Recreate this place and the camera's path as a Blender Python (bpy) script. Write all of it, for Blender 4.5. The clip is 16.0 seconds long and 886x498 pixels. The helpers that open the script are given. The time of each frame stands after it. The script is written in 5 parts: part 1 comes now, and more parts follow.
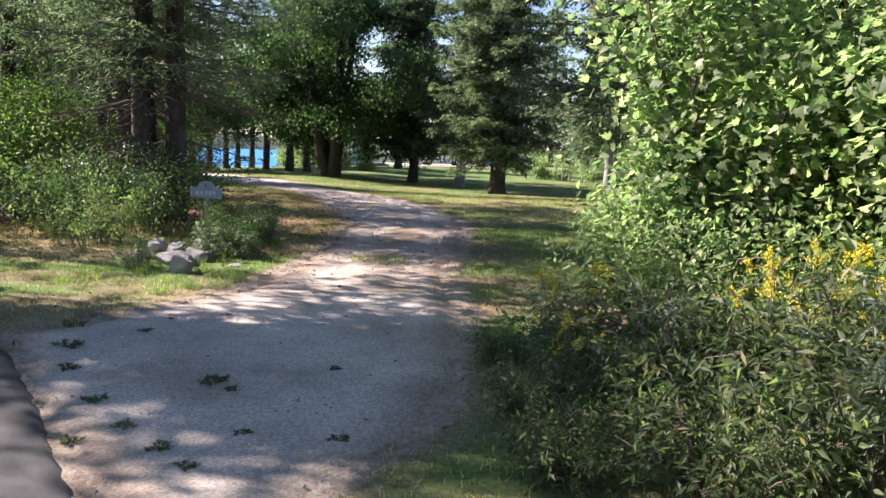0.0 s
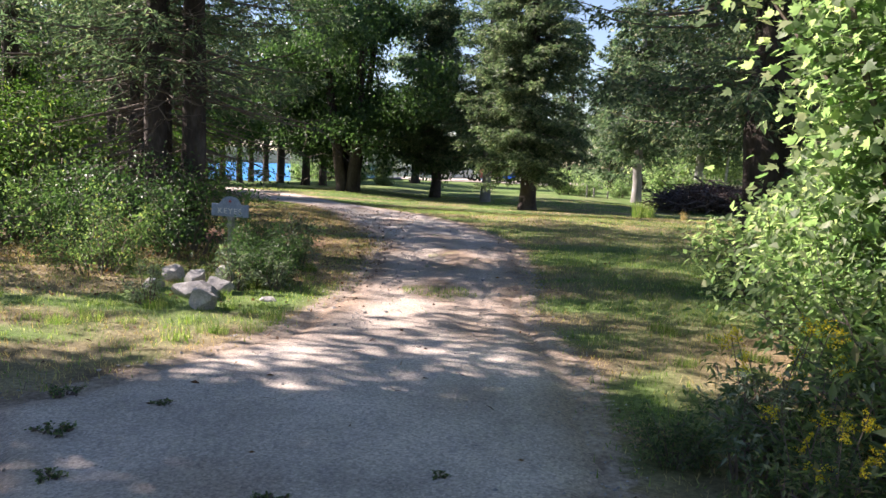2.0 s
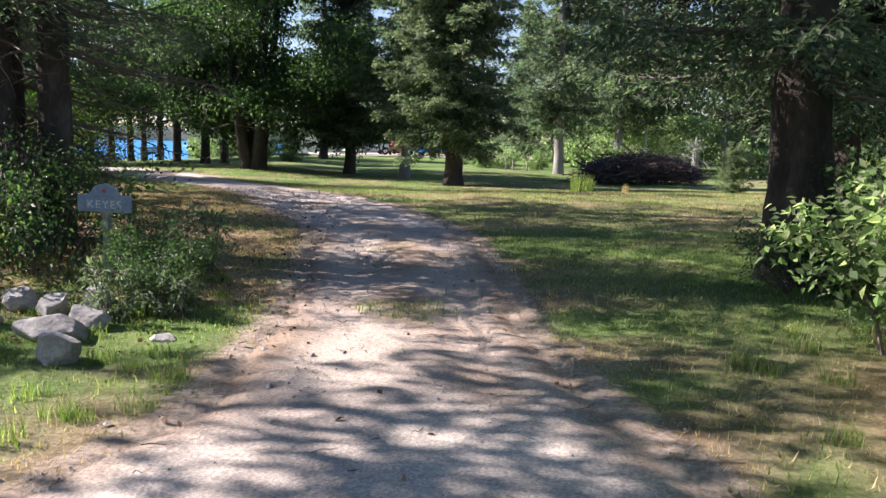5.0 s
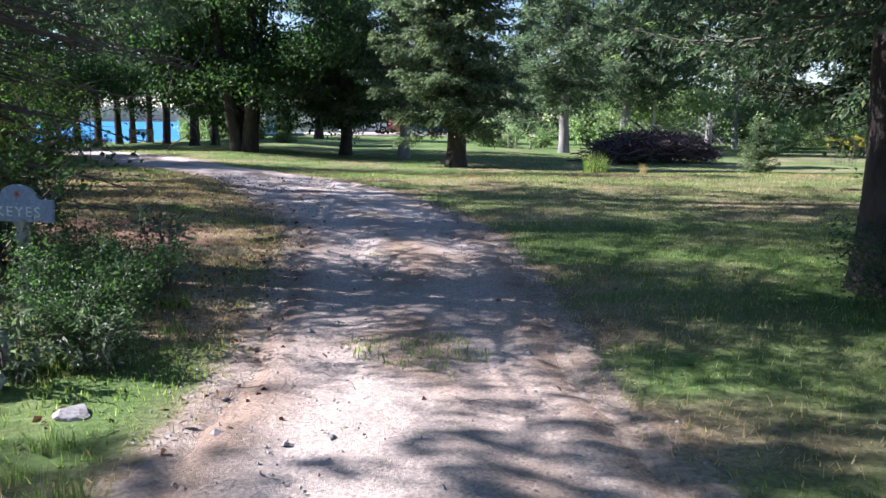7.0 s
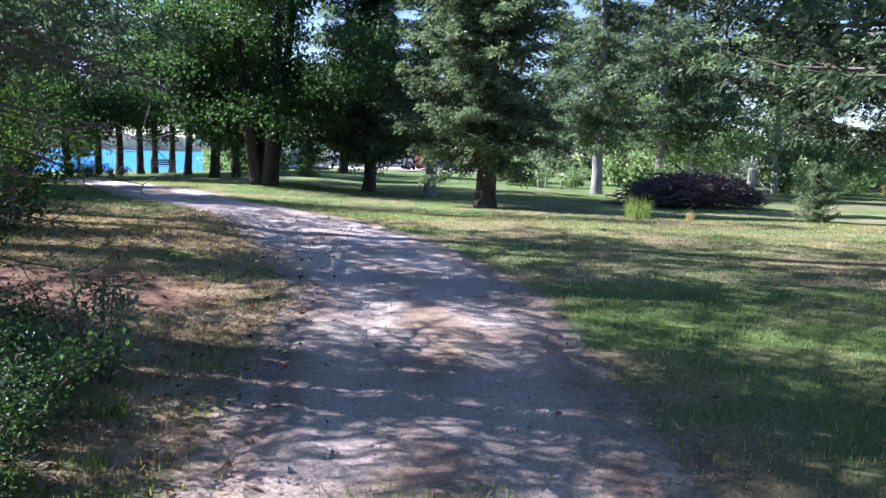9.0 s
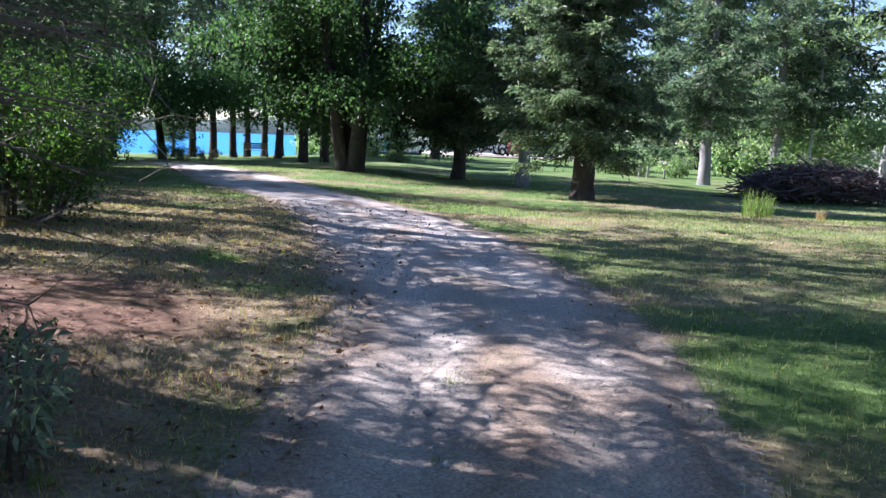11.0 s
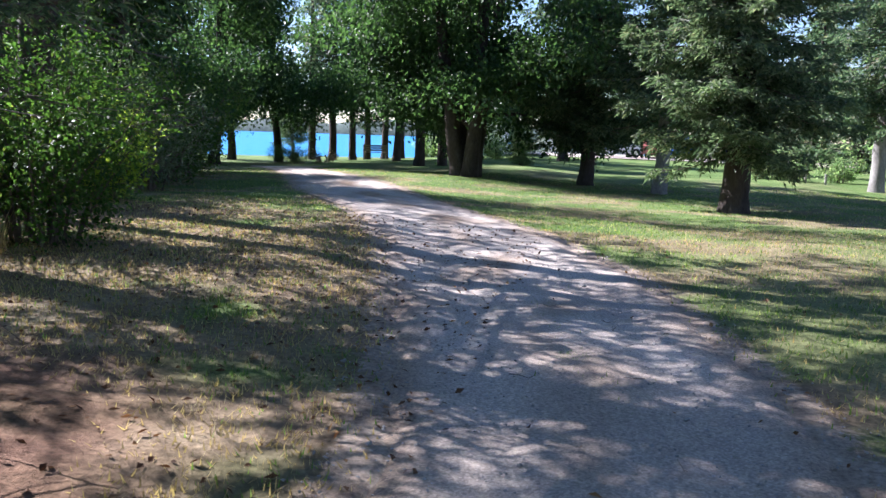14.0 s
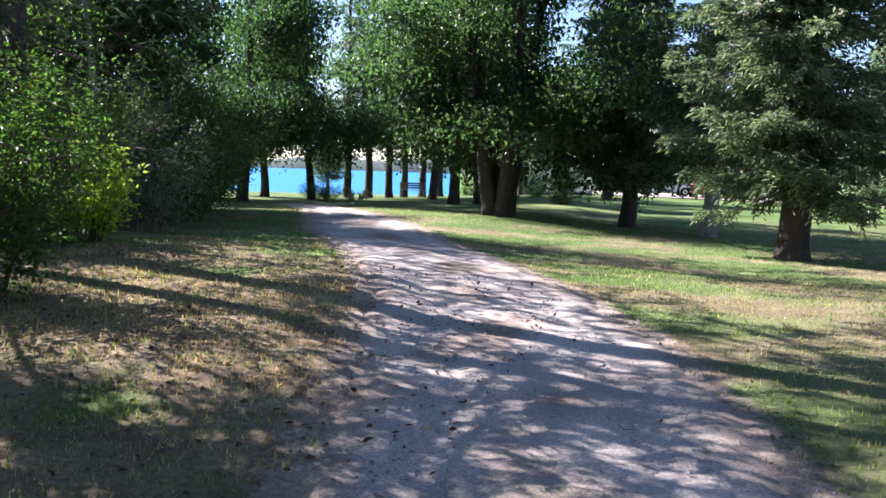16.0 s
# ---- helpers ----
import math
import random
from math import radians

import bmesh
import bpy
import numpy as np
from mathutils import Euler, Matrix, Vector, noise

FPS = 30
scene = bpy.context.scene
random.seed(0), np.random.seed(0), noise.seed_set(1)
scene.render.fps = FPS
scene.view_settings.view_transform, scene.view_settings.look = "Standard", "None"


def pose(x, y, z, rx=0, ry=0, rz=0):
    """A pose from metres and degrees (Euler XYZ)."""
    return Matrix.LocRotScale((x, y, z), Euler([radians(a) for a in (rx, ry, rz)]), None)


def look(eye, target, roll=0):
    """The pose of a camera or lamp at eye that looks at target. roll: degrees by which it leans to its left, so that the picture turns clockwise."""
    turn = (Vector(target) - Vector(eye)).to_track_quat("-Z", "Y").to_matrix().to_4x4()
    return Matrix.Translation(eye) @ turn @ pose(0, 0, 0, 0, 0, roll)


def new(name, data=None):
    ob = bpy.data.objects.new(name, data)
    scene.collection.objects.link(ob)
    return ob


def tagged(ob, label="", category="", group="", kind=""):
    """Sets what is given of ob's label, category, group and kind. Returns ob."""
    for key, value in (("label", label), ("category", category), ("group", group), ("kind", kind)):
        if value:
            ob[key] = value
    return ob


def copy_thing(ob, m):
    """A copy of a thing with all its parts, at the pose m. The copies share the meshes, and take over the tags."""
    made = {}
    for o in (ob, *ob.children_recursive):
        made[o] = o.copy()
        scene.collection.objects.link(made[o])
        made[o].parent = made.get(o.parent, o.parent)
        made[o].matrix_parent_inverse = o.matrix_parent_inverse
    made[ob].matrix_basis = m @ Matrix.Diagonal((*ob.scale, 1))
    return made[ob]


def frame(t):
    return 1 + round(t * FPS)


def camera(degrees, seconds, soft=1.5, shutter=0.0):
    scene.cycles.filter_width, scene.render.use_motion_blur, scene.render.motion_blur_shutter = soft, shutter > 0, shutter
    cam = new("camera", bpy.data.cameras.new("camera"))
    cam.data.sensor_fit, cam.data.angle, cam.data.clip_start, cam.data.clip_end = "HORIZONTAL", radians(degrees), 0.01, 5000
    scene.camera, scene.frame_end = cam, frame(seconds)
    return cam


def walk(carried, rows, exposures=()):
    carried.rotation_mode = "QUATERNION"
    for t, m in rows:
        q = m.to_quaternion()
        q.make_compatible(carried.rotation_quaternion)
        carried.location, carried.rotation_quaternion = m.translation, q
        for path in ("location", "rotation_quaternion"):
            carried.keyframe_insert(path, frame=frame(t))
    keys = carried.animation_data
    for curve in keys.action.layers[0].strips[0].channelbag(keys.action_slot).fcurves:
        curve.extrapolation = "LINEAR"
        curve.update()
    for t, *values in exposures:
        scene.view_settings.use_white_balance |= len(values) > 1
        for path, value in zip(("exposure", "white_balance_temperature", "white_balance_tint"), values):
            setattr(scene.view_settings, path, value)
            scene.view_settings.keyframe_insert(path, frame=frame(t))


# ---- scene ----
cam = camera(58.1, 16.0)
METRES, EYE, TILT, LEAN, TURN = 14.0, 1.5, 0.9, 0.0, 0.0
ROWS = [
    (0.0, 0.0, 0.0, 0.0, 0.26, -8.11, -1.81),
    (0.5, -0.0119, 0.0295, -0.0018, 1.34, -8.44, -2.08),
    (1.0, -0.0246, 0.057, -0.0019, 0.52, -7.25, -2.31),
    (1.5, -0.0344, 0.0886, -0.0045, 0.2, -6.59, -2.06),
    (2.0, -0.0484, 0.1209, -0.0067, 0.93, -7.09, -2.05),
    (2.5, -0.0591, 0.1501, -0.0074, -0.83, -7.69, -1.77),
    (3.0, -0.0681, 0.1796, -0.0077, -2.41, -7.49, -0.94),
    (3.5, -0.078, 0.2081, -0.0103, -4.81, -7.58, -1.85),
    (6.0, -0.086, 0.3539, -0.0146, -6.01, -9.29, -1.12),
    (6.5, -0.0864, 0.3843, -0.0148, -4.49, -9.4, -1.44),
    (7.0, -0.0832, 0.414, -0.014, -6.15, -10.33, -0.52),
    (7.5, -0.0839, 0.4401, -0.0146, -6.2, -9.26, -0.17),
    (8.0, -0.0827, 0.4718, -0.0137, -7.07, -8.61, -0.45),
    (8.5, -0.0787, 0.5029, -0.0133, -6.43, -7.46, -1.32),
    (9.0, -0.0775, 0.5345, -0.0141, -4.27, -7.83, -1.76),
    (9.5, -0.0741, 0.5641, -0.0139, -3.02, -8.67, -1.01),
    (10.0, -0.0696, 0.5927, -0.0126, -0.87, -8.1, -1.19),
    (12.5, -0.0622, 0.7596, -0.0154, 7.4, -10.9, -0.81),
    (13.0, -0.0628, 0.7905, -0.016, 9.4, -9.87, -0.0),
    (13.5, -0.0623, 0.8235, -0.0163, 10.44, -11.03, -0.7),
    (14.0, -0.0603, 0.8584, -0.0163, 11.81, -9.35, -1.65),
    (14.5, -0.0603, 0.8931, -0.0191, 12.93, -8.63, -2.28),
    (15.0, -0.0549, 0.9237, -0.0186, 14.14, -6.48, -2.29),
    (15.5, -0.0502, 0.9538, -0.0193, 13.81, -7.25, -0.52),
    (16.0, -0.0483, 0.9821, -0.0185, 15.24, -6.78, -1.74),
]
walk(cam, [(t, pose(0, 0, EYE, TILT, LEAN, TURN) @ pose(METRES * x, METRES * y, METRES * z, 90 + pitch, roll, yaw)) for t, x, y, z, yaw, pitch, roll in ROWS],
     exposures=[(0.0, 1.95, 6300, 26), (3.5, 1.9, 6450, 25), (6.0, 1.72, 5750, 25), (9.0, 2.05, 5300, 29), (12.5, 1.95, 5350, 22), (16.0, 2.1, 5650, 26)])


# ---- world, sun ----
SUN_AZ, SUN_EL = radians(-73), radians(35)      # azimuth clockwise from +y
world = bpy.data.worlds.new("sky")
scene.world = world
world.use_nodes = True
wn = world.node_tree
sky = wn.nodes.new("ShaderNodeTexSky")
sky.sky_type, sky.sun_disc = "NISHITA", False
sky.dust_density, sky.air_density, sky.ozone_density = 0.0, 1.0, 1.5
sky.sun_elevation, sky.sun_rotation = SUN_EL, SUN_AZ % (2 * math.pi)
bg = wn.nodes["Background"]
wn.links.new(sky.outputs[0], bg.inputs[0])
bg.inputs[1].default_value = 0.05
sun = new("sun", bpy.data.lights.new("sun", "SUN"))
sun.data.energy, sun.data.angle, sun.data.color = 5.0, radians(0.5), (1.0, 0.92, 0.78)
SUNWARD = Vector((math.sin(SUN_AZ) * math.cos(SUN_EL), math.cos(SUN_AZ) * math.cos(SUN_EL), math.sin(SUN_EL)))
sun.matrix_world = look(SUNWARD * 60, (0, 0, 0))


# ---- materials ----
def ramp(nt, fac, stops):
    node = nt.nodes.new("ShaderNodeValToRGB")
    el = node.color_ramp.elements
    while len(el) < len(stops):
        el.new(0.5)
    for e, (p, c) in zip(el, stops):
        e.position, e.color = p, (*c, 1)
    nt.links.new(fac, node.inputs[0])
    return node.outputs[0]


def noise_fac(nt, scale, detail=6.0, rough=0.6, squash=None):
    n = nt.nodes.new("ShaderNodeTexNoise")
    n.inputs["Scale"].default_value, n.inputs["Detail"].default_value = scale, detail
    n.inputs["Roughness"].default_value = rough
    geo = nt.nodes.new("ShaderNodeNewGeometry")
    if squash:
        mp = nt.nodes.new("ShaderNodeMapping")
        mp.inputs["Scale"].default_value = squash
        nt.links.new(geo.outputs["Position"], mp.inputs[0])
        nt.links.new(mp.outputs[0], n.inputs[0])
    else:
        nt.links.new(geo.outputs["Position"], n.inputs[0])
    return n.outputs[0]


def mixc(nt, fac, a, b, mode="MIX"):
    m = nt.nodes.new("ShaderNodeMix")
    m.data_type, m.blend_type = "RGBA", mode
    if isinstance(fac, float):
        m.inputs[0].default_value = fac
    else:
        nt.links.new(fac, m.inputs[0])
    nt.links.new(a, m.inputs[6])
    nt.links.new(b, m.inputs[7])
    return m.outputs[2]


def material(name):
    m = bpy.data.materials.new(name)
    m.use_nodes = True
    return m, m.node_tree, m.node_tree.nodes["Principled BSDF"]


def bump(nt, bsdf, fac, strength, dist):
    b = nt.nodes.new("ShaderNodeBump")
    b.inputs["Strength"].default_value, b.inputs["Distance"].default_value = strength, dist
    nt.links.new(fac, b.inputs["Height"])
    nt.links.new(b.outputs[0], bsdf.inputs["Normal"])


def surface(name, stops, big=0.8, fine=30.0, rough=0.85, depth=0.01, strength=0.6, squash=None, metal=0.0, spec=0.3):
    """A weathered surface: colour over a broad noise, multiplied by a fine grain, with relief."""
    m, nt, b = material(name)
    col = ramp(nt, noise_fac(nt, big, squash=squash), stops)
    fine_fac = noise_fac(nt, fine, 5.0, 0.65, squash)
    grain = ramp(nt, fine_fac, [(0.25, (0.55, 0.55, 0.55)), (0.75, (1.25, 1.25, 1.25))])
    nt.links.new(mixc(nt, 1.0, col, grain, "MULTIPLY"), b.inputs["Base Color"])
    b.inputs["Roughness"].default_value, b.inputs["Metallic"].default_value = rough, metal
    b.inputs["Specular IOR Level"].default_value = spec
    bump(nt, b, fine_fac, strength, depth)
    return m


def foliage(name, stops, through_light=0.35, rough=0.5, tint=(0.8, 1.0, 0.48)):
    """Leaves: each one its own shade, some light passing through."""
    m, nt, b = material(name)
    geo = nt.nodes.new("ShaderNodeNewGeometry")
    col = ramp(nt, geo.outputs["Random Per Island"], stops)
    patch = ramp(nt, noise_fac(nt, 0.9, 3.0), [(0.3, (0.65, 0.7, 0.7)), (0.7, (1.25, 1.2, 1.1))])
    col = mixc(nt, 1.0, col, patch, "MULTIPLY")
    nt.links.new(col, b.inputs["Base Color"])
    b.inputs["Roughness"].default_value, b.inputs["Specular IOR Level"].default_value = max(rough, 0.45), 0.22
    tr = nt.nodes.new("ShaderNodeBsdfTranslucent")
    rgb = nt.nodes.new("ShaderNodeRGB")
    rgb.outputs[0].default_value = (tint[0] * 2.2, tint[1] * 2.2, tint[2] * 2.2, 1)
    nt.links.new(mixc(nt, 1.0, col, rgb.outputs[0], "MULTIPLY"), tr.inputs[0])
    mix = nt.nodes.new("ShaderNodeMixShader")
    mix.inputs[0].default_value = through_light
    nt.links.new(b.outputs[0], mix.inputs[1])
    nt.links.new(tr.outputs[0], mix.inputs[2])
    nt.links.new(mix.outputs[0], nt.nodes["Material Output"].inputs[0])
    return m


BARK = surface("spruce_bark", [(0.3, (0.035, 0.027, 0.023)), (0.6, (0.075, 0.06, 0.052)), (0.75, (0.13, 0.115, 0.105))], 3.0, 22.0, 0.95, 0.03, 0.9, (1, 1, 0.35))
BARK_GREY = surface("grey_bark", [(0.3, (0.16, 0.15, 0.14)), (0.6, (0.27, 0.26, 0.25)), (0.75, (0.38, 0.37, 0.35))], 3.0, 25.0, 0.9, 0.015, 0.8, (1, 1, 0.5))
BARK_PALE = surface("pale_bark", [(0.3, (0.3, 0.28, 0.25)), (0.6, (0.5, 0.48, 0.44)), (0.8, (0.12, 0.1, 0.09))], 5.0, 30.0, 0.85, 0.01, 0.6, (1, 1, 2.5))
TWIG = surface("dead_twig", [(0.3, (0.1, 0.075, 0.06)), (0.7, (0.22, 0.18, 0.15))], 2.0, 40.0, 0.95, 0.01, 0.6)
NEEDLES = foliage("spruce_needles", [(0.0, (0.042, 0.062, 0.044)), (0.5, (0.08, 0.112, 0.075)), (0.85, (0.165, 0.2, 0.135)), (1.0, (0.22, 0.195, 0.13))], 0.42, 0.5, (0.78, 1.0, 0.65))
# Spruce needles with the shade of the low boughs put into their colour.
NEEDLES_SHADED = foliage("shaded_spruce_needles", [(0.0, (0.012, 0.02, 0.012)), (0.6, (0.024, 0.038, 0.022)), (1.0, (0.05, 0.07, 0.04))], 0.14, 0.5, (0.8, 1.0, 0.65))
NEEDLES_GREY = foliage("grey_green_needles", [(0.0, (0.045, 0.064, 0.04)), (0.5, (0.095, 0.125, 0.076)), (0.85, (0.17, 0.2, 0.13)), (1.0, (0.22, 0.2, 0.145))], 0.4, 0.5, (0.8, 1.0, 0.66))
NEEDLES_PALE = foliage("fir_needles", [(0.0, (0.1, 0.14, 0.08)), (0.6, (0.17, 0.22, 0.13)), (1.0, (0.25, 0.3, 0.18))], 0.3)
LEAF_DARK = foliage("dark_leaves", [(0.0, (0.03, 0.056, 0.028)), (0.6, (0.052, 0.092, 0.044)), (1.0, (0.085, 0.132, 0.06))], 0.38, 0.4)
LEAF = foliage("green_leaves", [(0.0, (0.035, 0.07, 0.02)), (0.6, (0.065, 0.12, 0.032)), (0.9, (0.1, 0.16, 0.04)), (1.0, (0.16, 0.17, 0.05))], 0.4)
LEAF_LIGHT = foliage("light_leaves", [(0.0, (0.09, 0.135, 0.07)), (0.5, (0.165, 0.22, 0.12)), (0.9, (0.28, 0.32, 0.19)), (1.0, (0.38, 0.37, 0.24))], 0.58, 0.35, (0.82, 1.0, 0.6))
LEAF_MID = foliage("mixed_green_leaves", [(0.0, (0.05, 0.085, 0.042)), (0.5, (0.1, 0.15, 0.075)), (0.9, (0.175, 0.22, 0.115)), (1.0, (0.3, 0.26, 0.1))], 0.45)
LEAF_WEED = foliage("weed_leaves", [(0.0, (0.04, 0.064, 0.034)), (0.5, (0.082, 0.112, 0.06)), (0.9, (0.16, 0.19, 0.105)), (1.0, (0.24, 0.18, 0.1))], 0.45)
LEAF_YELLOW = foliage("yellowing_leaves", [(0.0, (0.19, 0.25, 0.045)), (0.5, (0.33, 0.38, 0.07)), (1.0, (0.46, 0.46, 0.1))], 0.5)
LEAF_PALE = foliage("pale_willow_leaves", [(0.0, (0.1, 0.14, 0.085)), (0.6, (0.18, 0.225, 0.14)), (1.0, (0.28, 0.31, 0.2))], 0.45)
LEAF_SILVER = foliage("silvery_leaves", [(0.0, (0.1, 0.13, 0.1)), (0.6, (0.17, 0.2, 0.16)), (1.0, (0.25, 0.28, 0.22))], 0.3)
BLOOM = foliage("goldenrod_bloom", [(0.0, (0.4, 0.28, 0.015)), (0.6, (0.58, 0.44, 0.03)), (1.0, (0.66, 0.55, 0.07))], 0.3, 0.7)
PINK = foliage("pink_bloom", [(0.0, (0.3, 0.18, 0.16)), (0.5, (0.2, 0.22, 0.1)), (1.0, (0.55, 0.42, 0.4))], 0.2, 0.7, (1, 0.8, 0.6))
STRAW = foliage("dry_grass", [(0.0, (0.27, 0.22, 0.115)), (1.0, (0.46, 0.4, 0.235))], 0.3, 0.8, (1, 0.9, 0.5))
STONE = surface("granite", [(0.3, (0.2, 0.19, 0.18)), (0.55, (0.36, 0.345, 0.33)), (0.7, (0.5, 0.48, 0.46))], 3.0, 45.0, 0.85, 0.012, 0.6)
ASPHALT = surface("asphalt", [(0.3, (0.04, 0.04, 0.042)), (0.7, (0.07, 0.07, 0.07))], 0.7, 160.0, 0.85, 0.004, 0.7)
WHITE_PAINT = surface("white_clapboard_paint", [(0.3, (0.72, 0.71, 0.68)), (0.7, (0.82, 0.81, 0.78))], 0.6, 20.0, 0.6, 0.002, 0.2)
ROOFING = surface("grey_shingles", [(0.3, (0.1, 0.1, 0.1)), (0.7, (0.18, 0.17, 0.17))], 1.0, 25.0, 0.9, 0.01, 0.5)
SIGN_PAINT = surface("blue_grey_sign_paint", [(0.3, (0.24, 0.3, 0.4)), (0.7, (0.33, 0.39, 0.48))], 6.0, 60.0, 0.6, 0.002, 0.3)
POST_WOOD = surface("weathered_post_wood", [(0.3, (0.25, 0.23, 0.21)), (0.7, (0.4, 0.38, 0.35))], 8.0, 50.0, 0.9, 0.005, 0.7, (4, 4, 0.6))
LETTERING = surface("white_lettering", [(0.3, (0.7, 0.7, 0.68)), (0.7, (0.82, 0.82, 0.8))], 10.0, 60.0, 0.6, 0.001, 0.2)
RED_PAINT = surface("red_ornament_paint", [(0.3, (0.35, 0.05, 0.05)), (0.7, (0.5, 0.1, 0.08))], 10.0, 60.0, 0.6, 0.001, 0.2)
BENCH_WOOD = surface("bench_wood", [(0.3, (0.16, 0.12, 0.09)), (0.7, (0.27, 0.21, 0.16))], 4.0, 40.0, 0.85, 0.004, 0.5)
HILLS = surface("far_woods", [(0.3, (0.05, 0.08, 0.07)), (0.7, (0.09, 0.12, 0.1))], 0.05, 0.4, 1.0, 0.5, 0.3)


def plain(name, col, rough=0.4, metal=0.0):
    m, nt, b = material(name)
    b.inputs["Base Color"].default_value, b.inputs["Roughness"].default_value = (*col, 1), rough
    b.inputs["Metallic"].default_value = metal
    return m


GLASS_DARK = plain("window_glass", (0.02, 0.025, 0.03), 0.05)
RUBBER = plain("tyre_rubber", (0.02, 0.02, 0.02), 0.8)
CHROME = plain("wheel_metal", (0.6, 0.6, 0.62), 0.3, 1.0)
CAR_WHITE = plain("white_car_paint", (0.75, 0.76, 0.77), 0.25)
CAR_BLUE = plain("blue_car_paint", (0.02, 0.09, 0.42), 0.25)
CAR_RED = plain("faded_red_car_paint", (0.35, 0.12, 0.1), 0.35)


def water_material():
    m, nt, b = material("lake_water")
    # The blue of sky reflected in the waves is put into the base colour.
    b.inputs["Base Color"].default_value = (0.03, 0.19, 0.43, 1)
    b.inputs["Roughness"].default_value, b.inputs["Specular IOR Level"].default_value = 0.4, 0.1
    bump(nt, b, noise_fac(nt, 0.5, 4.0, 0.6, (1, 1.6, 1)), 0.8, 0.35)
    return m


WATER = water_material()


def attr(nt, name):
    a = nt.nodes.new("ShaderNodeAttribute")
    a.attribute_name = name
    return a.outputs["Fac"]


def lawn_material():
    m, nt, b = material("lawn_soil")
    green = ramp(nt, noise_fac(nt, 0.7, 6.0), [(0.3, (0.07, 0.125, 0.03)), (0.55, (0.125, 0.195, 0.055)), (0.75, (0.25, 0.275, 0.11))])
    dry = ramp(nt, noise_fac(nt, 1.6, 6.0), [(0.3, (0.15, 0.105, 0.07)), (0.55, (0.28, 0.215, 0.135)), (0.75, (0.4, 0.34, 0.22))])
    needles = ramp(nt, noise_fac(nt, 5.0, 6.0), [(0.3, (0.13, 0.065, 0.045)), (0.7, (0.27, 0.155, 0.105))])
    col = mixc(nt, attr(nt, "dry"), green, dry)
    col = mixc(nt, attr(nt, "needles"), col, needles)
    sand = ramp(nt, noise_fac(nt, 3.0, 6.0), [(0.35, (0.26, 0.2, 0.15)), (0.7, (0.46, 0.385, 0.31))])
    frag = nt.nodes.new("ShaderNodeMath")
    frag.operation = "MULTIPLY_ADD"
    nt.links.new(noise_fac(nt, 9.0, 6.0, 0.7), frag.inputs[0])
    frag.inputs[1].default_value = 1.6
    nt.links.new(attr(nt, "sand"), frag.inputs[2])
    edge = nt.nodes.new("ShaderNodeMapRange")
    edge.inputs[1].default_value, edge.inputs[2].default_value = 1.15, 1.4
    nt.links.new(frag.outputs[0], edge.inputs[0])
    col = mixc(nt, edge.outputs[0], col, sand)
    fine = noise_fac(nt, 26.0, 8.0, 0.7)
    grain = ramp(nt, fine, [(0.28, (0.4, 0.4, 0.4)), (0.72, (1.4, 1.4, 1.4))])
    nt.links.new(mixc(nt, 1.0, col, grain, "MULTIPLY"), b.inputs["Base Color"])
    b.inputs["Roughness"].default_value, b.inputs["Specular IOR Level"].default_value = 0.95, 0.15
    bump(nt, b, fine, 0.9, 0.03)
    return m


def gravel_material():
    m, nt, b = material("gravel")
    col = ramp(nt, noise_fac(nt, 0.9, 7.0), [(0.3, (0.34, 0.295, 0.26)), (0.5, (0.49, 0.435, 0.38)), (0.7, (0.6, 0.54, 0.475))])
    dirt = ramp(nt, noise_fac(nt, 3.0, 6.0), [(0.35, (0.24, 0.175, 0.125)), (0.7, (0.4, 0.31, 0.23))])
    col = mixc(nt, attr(nt, "dirt"), col, dirt)
    vor = nt.nodes.new("ShaderNodeTexVoronoi")
    vor.inputs["Scale"].default_value = 70.0
    geo = nt.nodes.new("ShaderNodeNewGeometry")
    nt.links.new(geo.outputs["Position"], vor.inputs[0])
    pebbles = ramp(nt, vor.outputs["Color"], [(0.1, (0.7, 0.7, 0.72)), (0.9, (1.2, 1.18, 1.15))])
    col = mixc(nt, 1.0, col, pebbles, "MULTIPLY")
    fine = noise_fac(nt, 60.0, 6.0, 0.7)
    grain = ramp(nt, fine, [(0.3, (0.65, 0.65, 0.65)), (0.7, (1.25, 1.25, 1.25))])
    nt.links.new(mixc(nt, 1.0, col, grain, "MULTIPLY"), b.inputs["Base Color"])
    b.inputs["Roughness"].default_value, b.inputs["Specular IOR Level"].default_value = 0.95, 0.2
    bump(nt, b, fine, 0.8, 0.012)
    return m


LAWN = lawn_material()
GRAVEL = gravel_material()
GRASS = foliage("grass_blades", [(0.0, (0.072, 0.125, 0.029)), (0.5, (0.14, 0.2, 0.054)), (0.85, (0.24, 0.26, 0.11)), (1.0, (0.42, 0.38, 0.22))], 0.42, 0.5)


# ---- building helpers ----
class Geo:
    """Collects vertices and faces of one mesh."""

    def __init__(self):
        self.v, self.f, self.n = [], [], 0

    def add(self, verts, faces):
        verts = np.asarray(verts, float)
        self.v.append(verts)
        self.f.extend((np.asarray(faces) + self.n).tolist())
        self.n += len(verts)

    def mesh(self, name, mat, smooth=False):
        me = bpy.data.meshes.new(name)
        me.from_pydata(np.concatenate(self.v).tolist(), [], self.f)
        me.materials.append(mat)
        if smooth:
            me.polygons.foreach_set("use_smooth", np.ones(len(me.polygons), bool))
        me.update()
        return me


